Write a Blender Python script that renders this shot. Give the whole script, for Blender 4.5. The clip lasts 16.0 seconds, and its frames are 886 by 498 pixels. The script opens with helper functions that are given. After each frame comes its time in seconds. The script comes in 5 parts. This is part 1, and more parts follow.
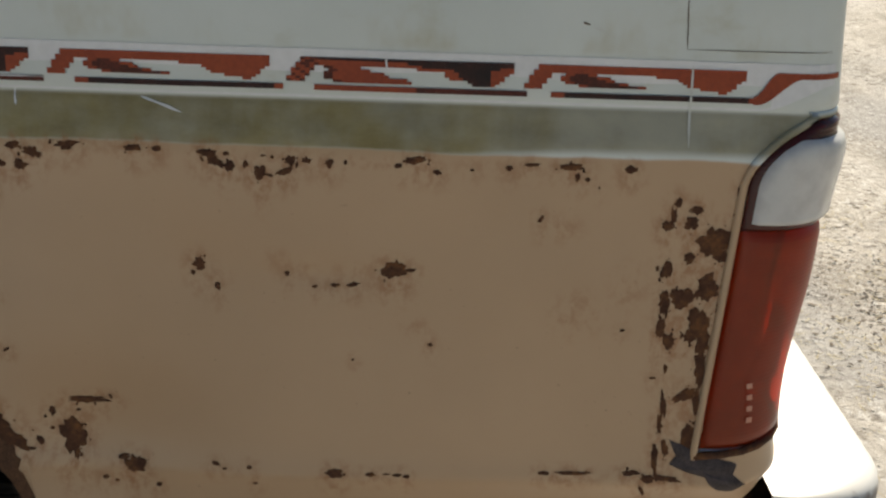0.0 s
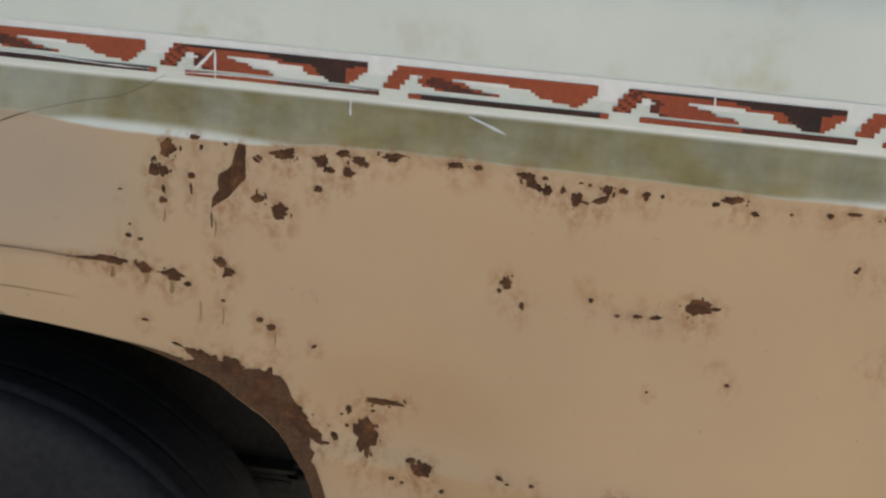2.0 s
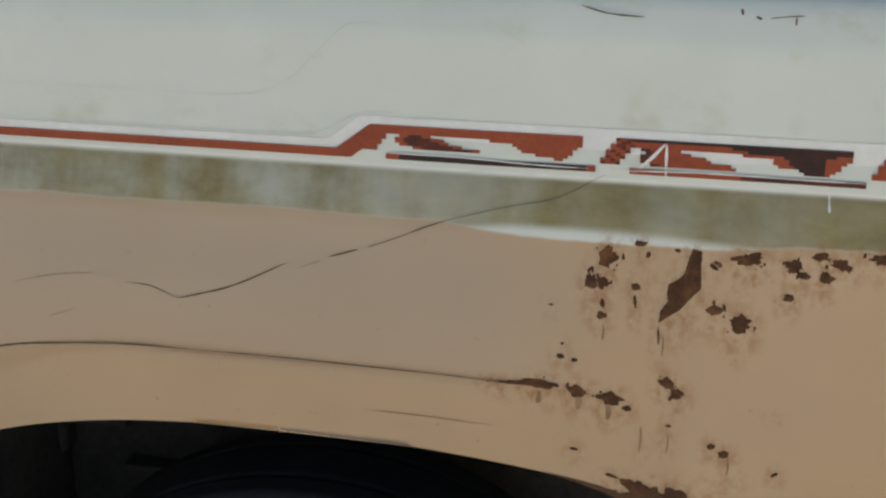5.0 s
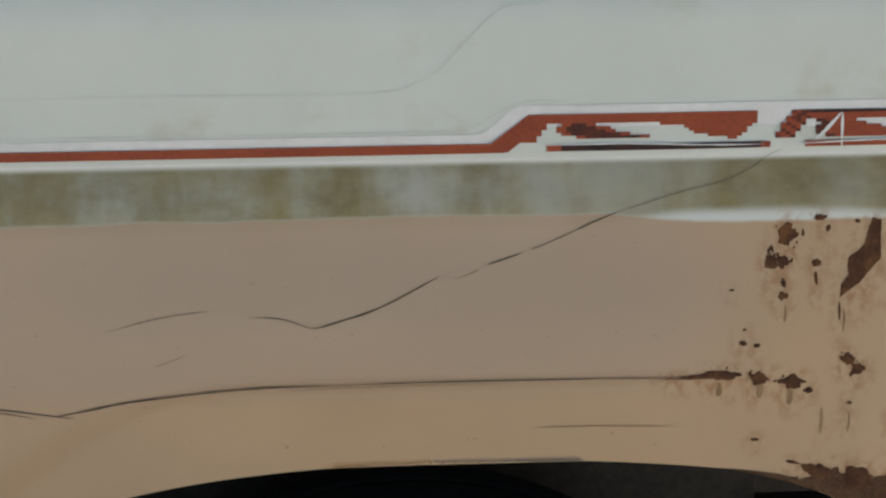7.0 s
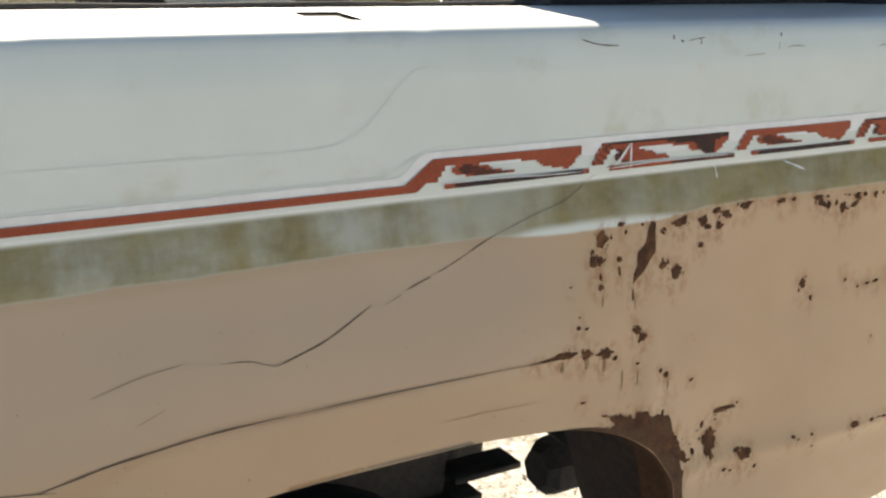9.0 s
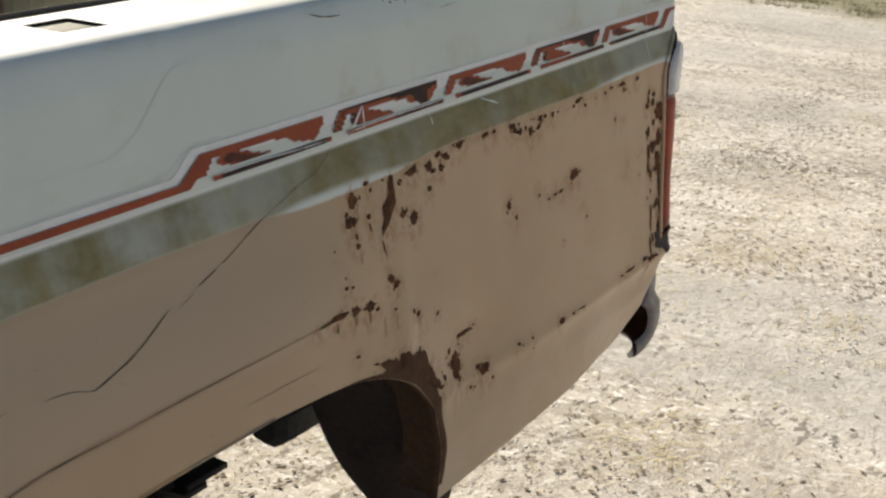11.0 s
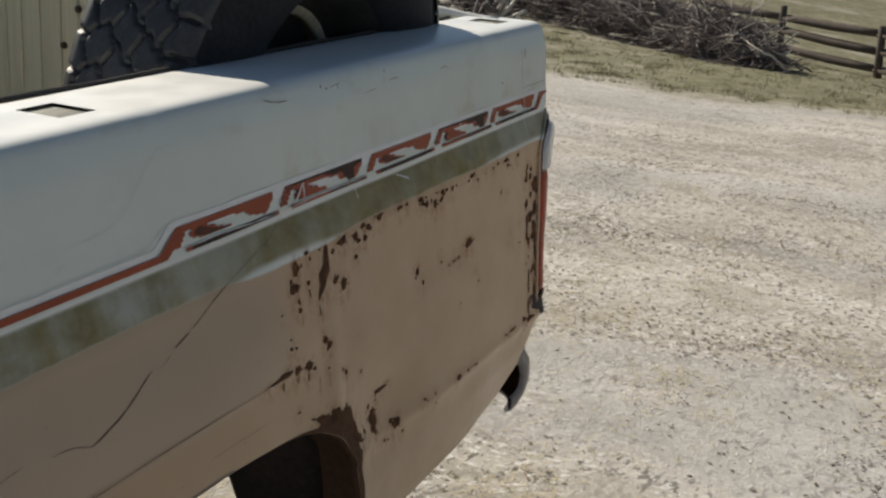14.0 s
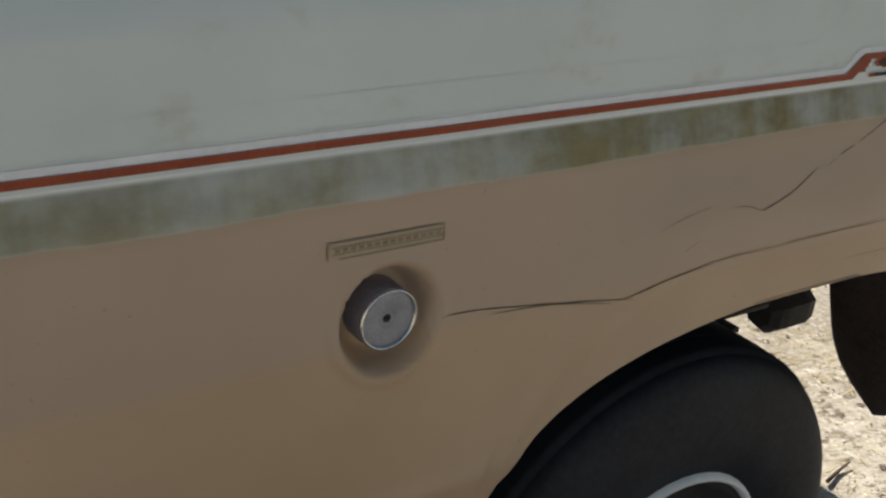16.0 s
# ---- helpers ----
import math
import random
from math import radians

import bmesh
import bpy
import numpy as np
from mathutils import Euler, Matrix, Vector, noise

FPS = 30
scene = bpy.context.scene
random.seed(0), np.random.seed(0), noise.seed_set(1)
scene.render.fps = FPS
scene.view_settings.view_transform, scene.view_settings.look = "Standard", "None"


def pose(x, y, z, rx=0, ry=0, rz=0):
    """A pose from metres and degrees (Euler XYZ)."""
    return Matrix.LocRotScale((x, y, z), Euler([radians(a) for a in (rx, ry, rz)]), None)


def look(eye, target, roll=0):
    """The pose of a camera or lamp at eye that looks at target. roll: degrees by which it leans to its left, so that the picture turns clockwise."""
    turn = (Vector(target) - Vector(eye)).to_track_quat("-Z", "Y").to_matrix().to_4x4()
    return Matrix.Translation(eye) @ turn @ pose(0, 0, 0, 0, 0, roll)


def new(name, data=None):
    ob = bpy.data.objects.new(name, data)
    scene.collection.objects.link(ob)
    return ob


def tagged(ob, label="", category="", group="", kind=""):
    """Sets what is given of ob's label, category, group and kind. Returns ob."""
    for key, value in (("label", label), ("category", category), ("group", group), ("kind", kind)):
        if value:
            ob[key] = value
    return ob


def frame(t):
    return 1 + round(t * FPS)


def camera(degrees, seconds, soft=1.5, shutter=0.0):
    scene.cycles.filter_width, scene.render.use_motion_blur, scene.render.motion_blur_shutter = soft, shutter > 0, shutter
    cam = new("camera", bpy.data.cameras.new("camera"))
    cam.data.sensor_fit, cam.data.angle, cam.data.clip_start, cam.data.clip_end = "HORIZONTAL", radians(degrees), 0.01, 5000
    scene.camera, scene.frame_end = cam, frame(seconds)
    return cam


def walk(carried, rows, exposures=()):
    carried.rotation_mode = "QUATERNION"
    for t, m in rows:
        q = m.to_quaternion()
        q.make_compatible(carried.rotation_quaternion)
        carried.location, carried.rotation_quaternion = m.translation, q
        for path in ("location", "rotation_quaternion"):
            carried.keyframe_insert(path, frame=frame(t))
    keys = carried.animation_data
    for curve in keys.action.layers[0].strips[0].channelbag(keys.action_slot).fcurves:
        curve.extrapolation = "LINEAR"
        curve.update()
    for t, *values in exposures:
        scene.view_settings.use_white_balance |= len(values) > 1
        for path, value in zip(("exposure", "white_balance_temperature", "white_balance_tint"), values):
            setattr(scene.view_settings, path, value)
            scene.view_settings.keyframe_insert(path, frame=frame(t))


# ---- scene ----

cam = camera(40.3, 16.0, soft=2.4)
PATH = [
    (0, (0.781, -1.137, 1.578), (0.855, 0.721, 0.843), 3.3),
    (0.5, (0.718, -1.139, 1.571), (0.678, 0.72, 0.834), 3.7),
    (1, (0.696, -1.146, 1.576), (0.578, 0.711, 0.843), 4.3),
    (1.5, (0.692, -1.147, 1.581), (0.495, 0.703, 0.848), 4.7),
    (2, (0.667, -1.151, 1.59), (0.422, 0.691, 0.852), 4.9),
    (2.5, (0.633, -1.163, 1.596), (0.351, 0.68, 0.873), 4.7),
    (3, (0.504, -1.19, 1.598), (0.321, 0.679, 0.912), 5.5),
    (3.5, (0.401, -1.198, 1.611), (0.264, 0.681, 0.941), 5.6),
    (4, (0.363, -1.192, 1.626), (0.157, 0.677, 0.945), 4.4),
    (4.5, (0.316, -1.116, 1.602), (0.009, 0.741, 0.928), 2.7),
    (5, (0.278, -1.042, 1.598), (-0.09, 0.789, 0.884), 1.2),
    (5.2, (0.192, -1.073, 1.572), (-0.045, 0.796, 0.901), 2.45),
    (7.3, (-0.153, -0.979, 1.543), (-0.013, 0.898, 0.867), 0.7),
    (7.5, (-0.178, -0.975, 1.555), (0.0, 0.889, 0.853), 0.9),
    (8, (-0.243, -1.009, 1.57), (0.052, 0.847, 0.887), 0.7),
    (8.2, (-0.362, -1.009, 1.562), (0.149, 0.817, 0.927), 2.02),
    (10.3, (-0.788, -0.862, 1.648), (0.615, 0.365, 0.921), 2.64),
    (10.5, (-0.804, -0.887, 1.636), (0.623, 0.328, 0.938), 0.6),
    (11, (-0.843, -0.841, 1.635), (0.735, 0.184, 0.956), 1.6),
    (11.5, (-0.91, -0.747, 1.652), (0.806, 0.025, 0.974), 1.7),
    (12, (-0.989, -0.73, 1.674), (0.767, 0.002, 1.056), 0.4),
    (12.5, (-1.019, -0.749, 1.681), (0.754, 0.02, 1.166), -0.5),
    (13, (-1.034, -0.756, 1.682), (0.751, 0.015, 1.214), 0.0),
    (13.5, (-1.034, -0.758, 1.679), (0.749, 0.004, 1.188), 1.6),
    (14, (-1.044, -0.778, 1.676), (0.714, -0.008, 1.114), 3.9),
    (14.5, (-1.084, -0.881, 1.65), (0.562, 0.08, 1.044), 3.0),
    (15, (-1.154, -0.9, 1.655), (0.282, 0.315, 0.976), 3.7),
    (15.5, (-1.273, -0.872, 1.642), (0.019, 0.461, 0.9), 4.8),
    (16, (-1.359, -0.894, 1.636), (-0.216, 0.538, 0.836), 7.4),
]
walk(cam, [(t, look(eye, target, roll)) for t, eye, target, roll in PATH], exposures=[
    (0, 0.65, 7430, 9), (0.4, 1.23, 7600, 9), (1, 1.53, 7650, 9), (2, 1.62, 7650, 9), (3.2, 1.69, 7760, 9), (4, 1.59, 7800, 9), (5, 1.55, 7700, 9), (7.3, 1.46, 7520, 9), (7.6, 1.53, 7600, 9), (8.2, 1.62, 7640, 9), (10.3, 1.19, 7400, 9), (10.6, 0.90, 7400, 9), (11, 0.72, 7400, 9), (12, 0.23, 7250, 9), (13, 0.21, 7020, 9), (14, 0.20, 7080, 9), (15, 0.19, 7300, 9), (15.5, 0.28, 7400, 9), (16, 0.70, 7450, 9),
])

# ---- daylight ----
SUN_AZ, SUN_EL = radians(67), radians(35)      # direction towards the sun, from +x to +y
world = bpy.data.worlds.new("sky")
scene.world = world
world.use_nodes = True
wn = world.node_tree
sky = wn.nodes.new("ShaderNodeTexSky")
sky.sky_type, sky.sun_disc = "NISHITA", False
sky.sun_elevation, sky.sun_rotation = SUN_EL, radians(90) - SUN_AZ
sky.altitude, sky.air_density, sky.dust_density = 900, 1.0, 0.25
wn.links.new(sky.outputs[0], wn.nodes["Background"].inputs[0])
wn.nodes["Background"].inputs[1].default_value = 0.052
sun = new("sun", bpy.data.lights.new("sun", "SUN"))
sun.data.energy, sun.data.angle, sun.data.color = 5.0, radians(0.55), (1.0, 0.95, 0.87)
sun_way = Vector((math.cos(SUN_AZ) * math.cos(SUN_EL), math.sin(SUN_AZ) * math.cos(SUN_EL), math.sin(SUN_EL)))
sun.matrix_world = look(sun_way * 20, (0, 0, 0))


# ---- materials ----
def material(name):
    m = bpy.data.materials.new(name)
    m.use_nodes = True
    return m, m.node_tree.nodes, m.node_tree.links, m.node_tree.nodes["Principled BSDF"]


def noise_tex(nodes, links, vec, scale, detail=4.0, rough=0.55):
    n = nodes.new("ShaderNodeTexNoise")
    n.inputs["Scale"].default_value, n.inputs["Detail"].default_value, n.inputs["Roughness"].default_value = scale, detail, rough
    if vec is not None:
        links.new(vec, n.inputs["Vector"])
    return n.outputs["Fac"]


def ramp(nodes, links, fac, stops):
    r = nodes.new("ShaderNodeValToRGB")
    while len(r.color_ramp.elements) < len(stops):
        r.color_ramp.elements.new(0.5)
    for e, (p, c) in zip(r.color_ramp.elements, stops):
        e.position = p
        e.color = (*c, 1) if len(c) == 3 else c
    links.new(fac, r.inputs[0])
    return r.outputs[0]


def span(nodes, links, val, a, b, lo=0.0, hi=1.0, smooth=True):
    n = nodes.new("ShaderNodeMapRange")
    n.interpolation_type = "SMOOTHSTEP" if smooth else "LINEAR"
    n.inputs[1].default_value, n.inputs[2].default_value = a, b
    n.inputs[3].default_value, n.inputs[4].default_value = lo, hi
    links.new(val, n.inputs[0])
    return n.outputs[0]


def mixc(nodes, links, fac, a, b, mode="MIX"):
    n = nodes.new("ShaderNodeMix")
    n.data_type, n.blend_type = "RGBA", mode
    for sock, v in ((n.inputs[0], fac), (n.inputs[6], a), (n.inputs[7], b)):
        if isinstance(v, (int, float)):
            sock.default_value = v
        elif isinstance(v, tuple):
            sock.default_value = (*v, 1)
        else:
            links.new(v, sock)
    return n.outputs[2]


def calc(nodes, links, op, a, b):
    n = nodes.new("ShaderNodeMath")
    n.operation = op
    for sock, v in zip(n.inputs, (a, b)):
        if isinstance(v, (int, float)):
            sock.default_value = v
        else:
            links.new(v, sock)
    return n.outputs[0]


def stretch(nodes, links, vec, sx, sy, sz):
    n = nodes.new("ShaderNodeMapping")
    n.inputs["Scale"].default_value = (sx, sy, sz)
    links.new(vec, n.inputs[0])
    return n.outputs[0]


def bump(nodes, links, bsdf, height, strength, distance):
    b = nodes.new("ShaderNodeBump")
    b.inputs["Strength"].default_value, b.inputs["Distance"].default_value = strength, distance
    links.new(height, b.inputs["Height"])
    links.new(b.outputs[0], bsdf.inputs["Normal"])


def simple(name, c1, c2, scale, rough=0.6, metal=0.0, bump_mm=0.0, fine=0.0, spec=0.5, coat=0.0):
    """A surface mottled between two colours at two scales."""
    m, N, L, P = material(name)
    tc = N.new("ShaderNodeTexCoord").outputs["Object"]
    f = noise_tex(N, L, tc, scale, 5)
    col = ramp(N, L, f, [(0.3, c1), (0.7, c2)])
    if fine:
        g = noise_tex(N, L, tc, scale * 9, 3)
        col = mixc(N, L, fine, col, ramp(N, L, g, [(0.35, tuple(0.55 * v for v in c1)), (0.65, tuple(min(1, 1.25 * v) for v in c2))]))
    L.new(col, P.inputs["Base Color"])
    P.inputs["Roughness"].default_value, P.inputs["Metallic"].default_value = rough, metal
    P.inputs["Specular IOR Level"].default_value, P.inputs["Coat Weight"].default_value = spec, coat
    if bump_mm:
        bump(N, L, P, noise_tex(N, L, tc, scale * 6, 5), 0.6, bump_mm * 0.001)
    return m


# the two-tone paint of the bed, with moss on the ledge and stains round the rust
def body_paint():
    m, N, L, P = material("two_tone_paint")
    tc = N.new("ShaderNodeTexCoord").outputs["Object"]
    sep = N.new("ShaderNodeSeparateXYZ")
    L.new(tc, sep.inputs[0])
    x, z = sep.outputs[0], sep.outputs[2]
    wob = noise_tex(N, L, stretch(N, L, tc, 5, 0.2, 0.2), 1.0, 4)
    edge = calc(N, L, "ADD", z, calc(N, L, "MULTIPLY", wob, 0.016))
    sliver = calc(N, L, "MULTIPLY", span(N, L, x, 0.05, 0.14), span(N, L, x, 0.42, 0.22))
    edge = calc(N, L, "ADD", edge, calc(N, L, "MULTIPLY", sliver, 0.008))
    edge = calc(N, L, "ADD", edge, calc(N, L, "MULTIPLY", span(N, L, x, 0.66, 0.90), 0.004))
    lower = span(N, L, edge, 1.2345, 1.2305)
    white = ramp(N, L, noise_tex(N, L, tc, 4.5, 6, 0.6), [(0.3, (0.588, 0.634, 0.618)), (0.7, (0.658, 0.704, 0.692))])
    grime = noise_tex(N, L, stretch(N, L, tc, 7, 1, 11), 1.0, 6, 0.62)
    white = mixc(N, L, span(N, L, grime, 0.55, 0.76, 0, 0.55), white, (0.43, 0.41, 0.27))
    tan = ramp(N, L, noise_tex(N, L, tc, 3.0, 5), [(0.32, (0.460, 0.304, 0.184)), (0.68, (0.520, 0.348, 0.213))])
    haze = noise_tex(N, L, tc, 1.7, 3)
    tan = mixc(N, L, span(N, L, haze, 0.45, 0.7, 0, 0.30), tan, (0.43, 0.322, 0.245))
    # an older, greyer coat above the wheel bulge
    older = calc(N, L, "MULTIPLY", span(N, L, calc(N, L, "ADD", x, calc(N, L, "MULTIPLY", haze, 0.25)), 0.38, 0.20), span(N, L, z, 1.055, 1.09))
    tan = mixc(N, L, calc(N, L, "MULTIPLY", older, 0.65), tan, (0.428, 0.324, 0.252))
    speck = noise_tex(N, L, tc, 160, 3, 0.6)
    tan = mixc(N, L, span(N, L, speck, 0.70, 0.76, 0, 0.6), tan, (0.20, 0.13, 0.07))
    col = mixc(N, L, lower, white, tan)
    # moss in soft clouds along the ledge, with faint runs
    streak = calc(N, L, "ADD", calc(N, L, "MULTIPLY", noise_tex(N, L, stretch(N, L, tc, 22, 3, 6), 1.0, 4, 0.55), 0.50), calc(N, L, "MULTIPLY", noise_tex(N, L, stretch(N, L, tc, 20, 8, 30), 1.0, 5, 0.65), 0.38))
    patchy = noise_tex(N, L, stretch(N, L, tc, 3.6, 1, 5), 1.0, 4)
    foot = calc(N, L, "SUBTRACT", z, calc(N, L, "ADD", calc(N, L, "MULTIPLY", sliver, 0.010), span(N, L, x, 0.74, 0.98, 0, 0.012)))
    inband = calc(N, L, "MULTIPLY", span(N, L, foot, 1.210, 1.221), span(N, L, z, 1.2695, 1.2645))
    both = calc(N, L, "ADD", calc(N, L, "MULTIPLY", streak, 0.9), calc(N, L, "MULTIPLY", patchy, 0.9))
    cover = span(N, L, x, -0.15, 0.25, 0.44, 0.72)
    dense = span(N, L, both, 0.66, 1.02)
    amount = calc(N, L, "MULTIPLY", inband, calc(N, L, "ADD", cover, calc(N, L, "MULTIPLY", dense, calc(N, L, "SUBTRACT", 1.0, cover))))
    thin = calc(N, L, "MULTIPLY", span(N, L, x, -1.0, -0.2, 0.82, 1.0), span(N, L, x, 1.05, 0.85, 0.86, 1.0))
    amount = calc(N, L, "MULTIPLY", amount, thin)
    moss = ramp(N, L, noise_tex(N, L, stretch(N, L, tc, 16, 8, 26), 1.0, 6, 0.65), [(0.3, (0.178, 0.138, 0.050)), (0.7, (0.315, 0.258, 0.118))])
    amount = calc(N, L, "MULTIPLY", amount, calc(N, L, "SUBTRACT", 0.97, calc(N, L, "MULTIPLY", lower, 0.85)))
    col = mixc(N, L, amount, col, moss)
    # brownish bloom in patches above the stripe
    bloom = calc(N, L, "MULTIPLY", span(N, L, z, 1.314, 1.324), span(N, L, z, 1.372, 1.335))
    bloom = calc(N, L, "MULTIPLY", bloom, span(N, L, noise_tex(N, L, stretch(N, L, tc, 5.5, 1, 3), 1.0, 5, 0.6), 0.50, 0.68))
    bloom = calc(N, L, "MULTIPLY", bloom, span(N, L, x, 0.08, 0.25))
    col = mixc(N, L, calc(N, L, "MULTIPLY", bloom, 0.68), col, (0.42, 0.37, 0.22))
    # rust stain from the patches
    at = N.new("ShaderNodeAttribute")
    at.attribute_name = "stain"
    stain = calc(N, L, "MULTIPLY", at.outputs["Fac"], span(N, L, noise_tex(N, L, stretch(N, L, tc, 95, 20, 70), 1.0, 6, 0.7), 0.42, 0.64))
    col = mixc(N, L, calc(N, L, "MULTIPLY", stain, 0.75), col, (0.34, 0.150, 0.062))
    r = span(N, L, noise_tex(N, L, tc, 14, 5), 0.3, 0.7, 0.33, 0.52)
    # the rail's top is painted whiter to stand for full sun on it
    sun_white = span(N, L, z, 1.4318, 1.4352)
    col = mixc(N, L, calc(N, L, "MULTIPLY", sun_white, 0.9), col, (0.88, 0.885, 0.865))
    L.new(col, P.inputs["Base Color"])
    L.new(calc(N, L, "ADD", r, calc(N, L, "MULTIPLY", amount, 0.45)), P.inputs["Roughness"])
    L.new(span(N, L, amount, 0.0, 0.6, 0.45, 0.08), P.inputs["Specular IOR Level"])
    L.new(span(N, L, amount, 0.0, 0.5, 0.25, 0.0), P.inputs["Coat Weight"])
    P.inputs["Coat Roughness"].default_value = 0.18
    h = calc(N, L, "ADD", calc(N, L, "MULTIPLY", noise_tex(N, L, tc, 2.2, 2), 0.45), calc(N, L, "MULTIPLY", noise_tex(N, L, tc, 220, 3), 0.012))
    bump(N, L, P, h, 0.35, 0.012)
    return m


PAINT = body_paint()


def rust_material():
    m, N, L, P = material("rust")
    tc = N.new("ShaderNodeTexCoord").outputs["Object"]
    col = ramp(N, L, noise_tex(N, L, tc, 70, 6, 0.65), [(0.28, (0.052, 0.025, 0.017)), (0.52, (0.110, 0.050, 0.028)), (0.74, (0.23, 0.098, 0.038))])
    L.new(col, P.inputs["Base Color"])
    P.inputs["Roughness"].default_value = 0.92
    P.inputs["Specular IOR Level"].default_value = 0.2
    bump(N, L, P, noise_tex(N, L, tc, 240, 5, 0.7), 0.9, 0.002)
    return m


RUST = rust_material()
LIP_RUST = simple("brown_lip_rust", (0.070, 0.037, 0.024), (0.140, 0.074, 0.043), 60, 0.92, bump_mm=1.0, fine=0.45, spec=0.2)
RUN_AND_SHADE = simple("faint_rust_run_and_shade", (0.235, 0.138, 0.070), (0.33, 0.205, 0.11), 60, 0.8)
FINE_CRACK_AND_SHADE = simple("hairline", (0.075, 0.058, 0.042), (0.14, 0.11, 0.08), 60, 0.9)
HAIR = simple("thin_crack", (0.12, 0.095, 0.065), (0.20, 0.16, 0.11), 60, 0.9)
FAINT_CRACK = simple("faint_hairline", (0.17, 0.125, 0.085), (0.27, 0.20, 0.135), 60, 0.9)
CRACK_AND_SHADE = simple("crack_and_crease_shade", (0.06, 0.042, 0.030), (0.17, 0.115, 0.075), 40, 0.9)
GREEN_SCRATCH = simple("mossy_scratch", (0.24, 0.235, 0.17), (0.40, 0.395, 0.32), 60, 0.9)
DARKER_LINE = simple("grimy_outline", (0.50, 0.52, 0.495), (0.61, 0.63, 0.61), 14, 0.7)
GREYLINE = simple("faint_grey_line", (0.55, 0.575, 0.55), (0.64, 0.665, 0.64), 8, 0.7)
DECAL_WHITE = simple("decal_white_vinyl", (0.68, 0.69, 0.71), (0.76, 0.77, 0.80), 12, 0.38, fine=0.08)
DECAL_RED = simple("decal_red_vinyl", (0.245, 0.038, 0.015), (0.350, 0.063, 0.020), 26, 0.48, fine=0.22, spec=0.35)
DECAL_DARK = simple("decal_maroon_vinyl", (0.022, 0.013, 0.012), (0.15, 0.030, 0.017), 48, 0.5, fine=0.3, spec=0.25)
DECAL_BLACK = simple("decal_black_vinyl", (0.018, 0.016, 0.017), (0.070, 0.026, 0.021), 45, 0.55, fine=0.2, spec=0.2)
RUBBER = simple("tyre_rubber", (0.011, 0.011, 0.014), (0.026, 0.026, 0.031), 9, 0.65, bump_mm=0.7, fine=0.3, spec=0.25)
DUSTY_RUBBER = simple("dusty_tyre_rubber", (0.008, 0.008, 0.011), (0.024, 0.024, 0.029), 12, 0.78, bump_mm=1.2, fine=0.35, spec=0.3)
DUSTY_TREAD = simple("dust_on_tread", (0.014, 0.014, 0.017), (0.046, 0.046, 0.052), 14, 0.48, bump_mm=1.0, fine=0.3)
BLACK_METAL = simple("undercoated_metal", (0.019, 0.017, 0.017), (0.046, 0.041, 0.039), 12, 0.8, bump_mm=0.8, fine=0.3)
RUSTY_METAL = simple("rusty_metal", (0.05, 0.028, 0.02), (0.13, 0.07, 0.04), 30, 0.85, bump_mm=0.8, fine=0.3)
BROWN_RUBBER = simple("mud_stained_rubber", (0.048, 0.031, 0.026), (0.100, 0.064, 0.052), 9, 0.85, bump_mm=1.0, fine=0.3)
RIM_GREY = simple("pale_rim_paint", (0.34, 0.34, 0.32), (0.52, 0.52, 0.49), 18, 0.5, fine=0.2)
RIM_TAN = simple("faded_rim_paint", (0.42, 0.36, 0.26), (0.62, 0.55, 0.42), 20, 0.7, fine=0.3)
CHROME = simple("dull_chrome", (0.55, 0.55, 0.55), (0.68, 0.68, 0.68), 25, 0.22, metal=1.0)
WHITE_PAINT = simple("white_paint", (0.66, 0.67, 0.65), (0.76, 0.76, 0.75), 6, 0.4, fine=0.1)
POCKET = simple("dirty_pocket_floor", (0.15, 0.15, 0.13), (0.30, 0.30, 0.26), 60, 0.8, fine=0.4)
CAP_METAL = simple("worn_cap_plastic", (0.24, 0.235, 0.25), (0.35, 0.34, 0.36), 40, 0.35, fine=0.2)
FOOT_METAL = simple("dull_lilac_metal", (0.042, 0.033, 0.033), (0.105, 0.084, 0.086), 60, 0.75, fine=0.3, spec=0.25)
CAP_SIDE = simple("grey_cap_plastic", (0.13, 0.12, 0.135), (0.22, 0.20, 0.225), 40, 0.5, fine=0.2)
GREY_DISH = simple("grey_primer", (0.10, 0.088, 0.09), (0.20, 0.17, 0.155), 30, 0.7, fine=0.3)
# darker copy of the board wood, with the far side's shade in its colour
SHADED_BOARD = simple("shaded_weathered_board", (0.50, 0.43, 0.28), (0.64, 0.56, 0.39), 7, 0.8, bump_mm=0.8, fine=0.25)


def grained_board():
    """Sawn timber with upright grain, knots and grey stains; extra paleness stands for light."""
    m, N, L, P = material("lit_sawn_board")
    tc = N.new("ShaderNodeTexCoord").outputs["Object"]
    info = N.new("ShaderNodeObjectInfo")
    g = noise_tex(N, L, stretch(N, L, tc, 60, 60, 3), 1.0, 5, 0.6)
    col = ramp(N, L, g, [(0.3, (0.74, 0.65, 0.42)), (0.7, (0.90, 0.81, 0.58))])
    knot = noise_tex(N, L, stretch(N, L, tc, 14, 14, 7), 1.0, 4, 0.6)
    col = mixc(N, L, span(N, L, knot, 0.62, 0.74, 0, 0.55), col, (0.34, 0.25, 0.14))
    col = mixc(N, L, calc(N, L, "MULTIPLY", info.outputs["Random"], 0.35), col, (0.58, 0.53, 0.40))
    L.new(col, P.inputs["Base Color"])
    P.inputs["Roughness"].default_value = 0.8
    bump(N, L, P, g, 0.5, 0.001)
    return m


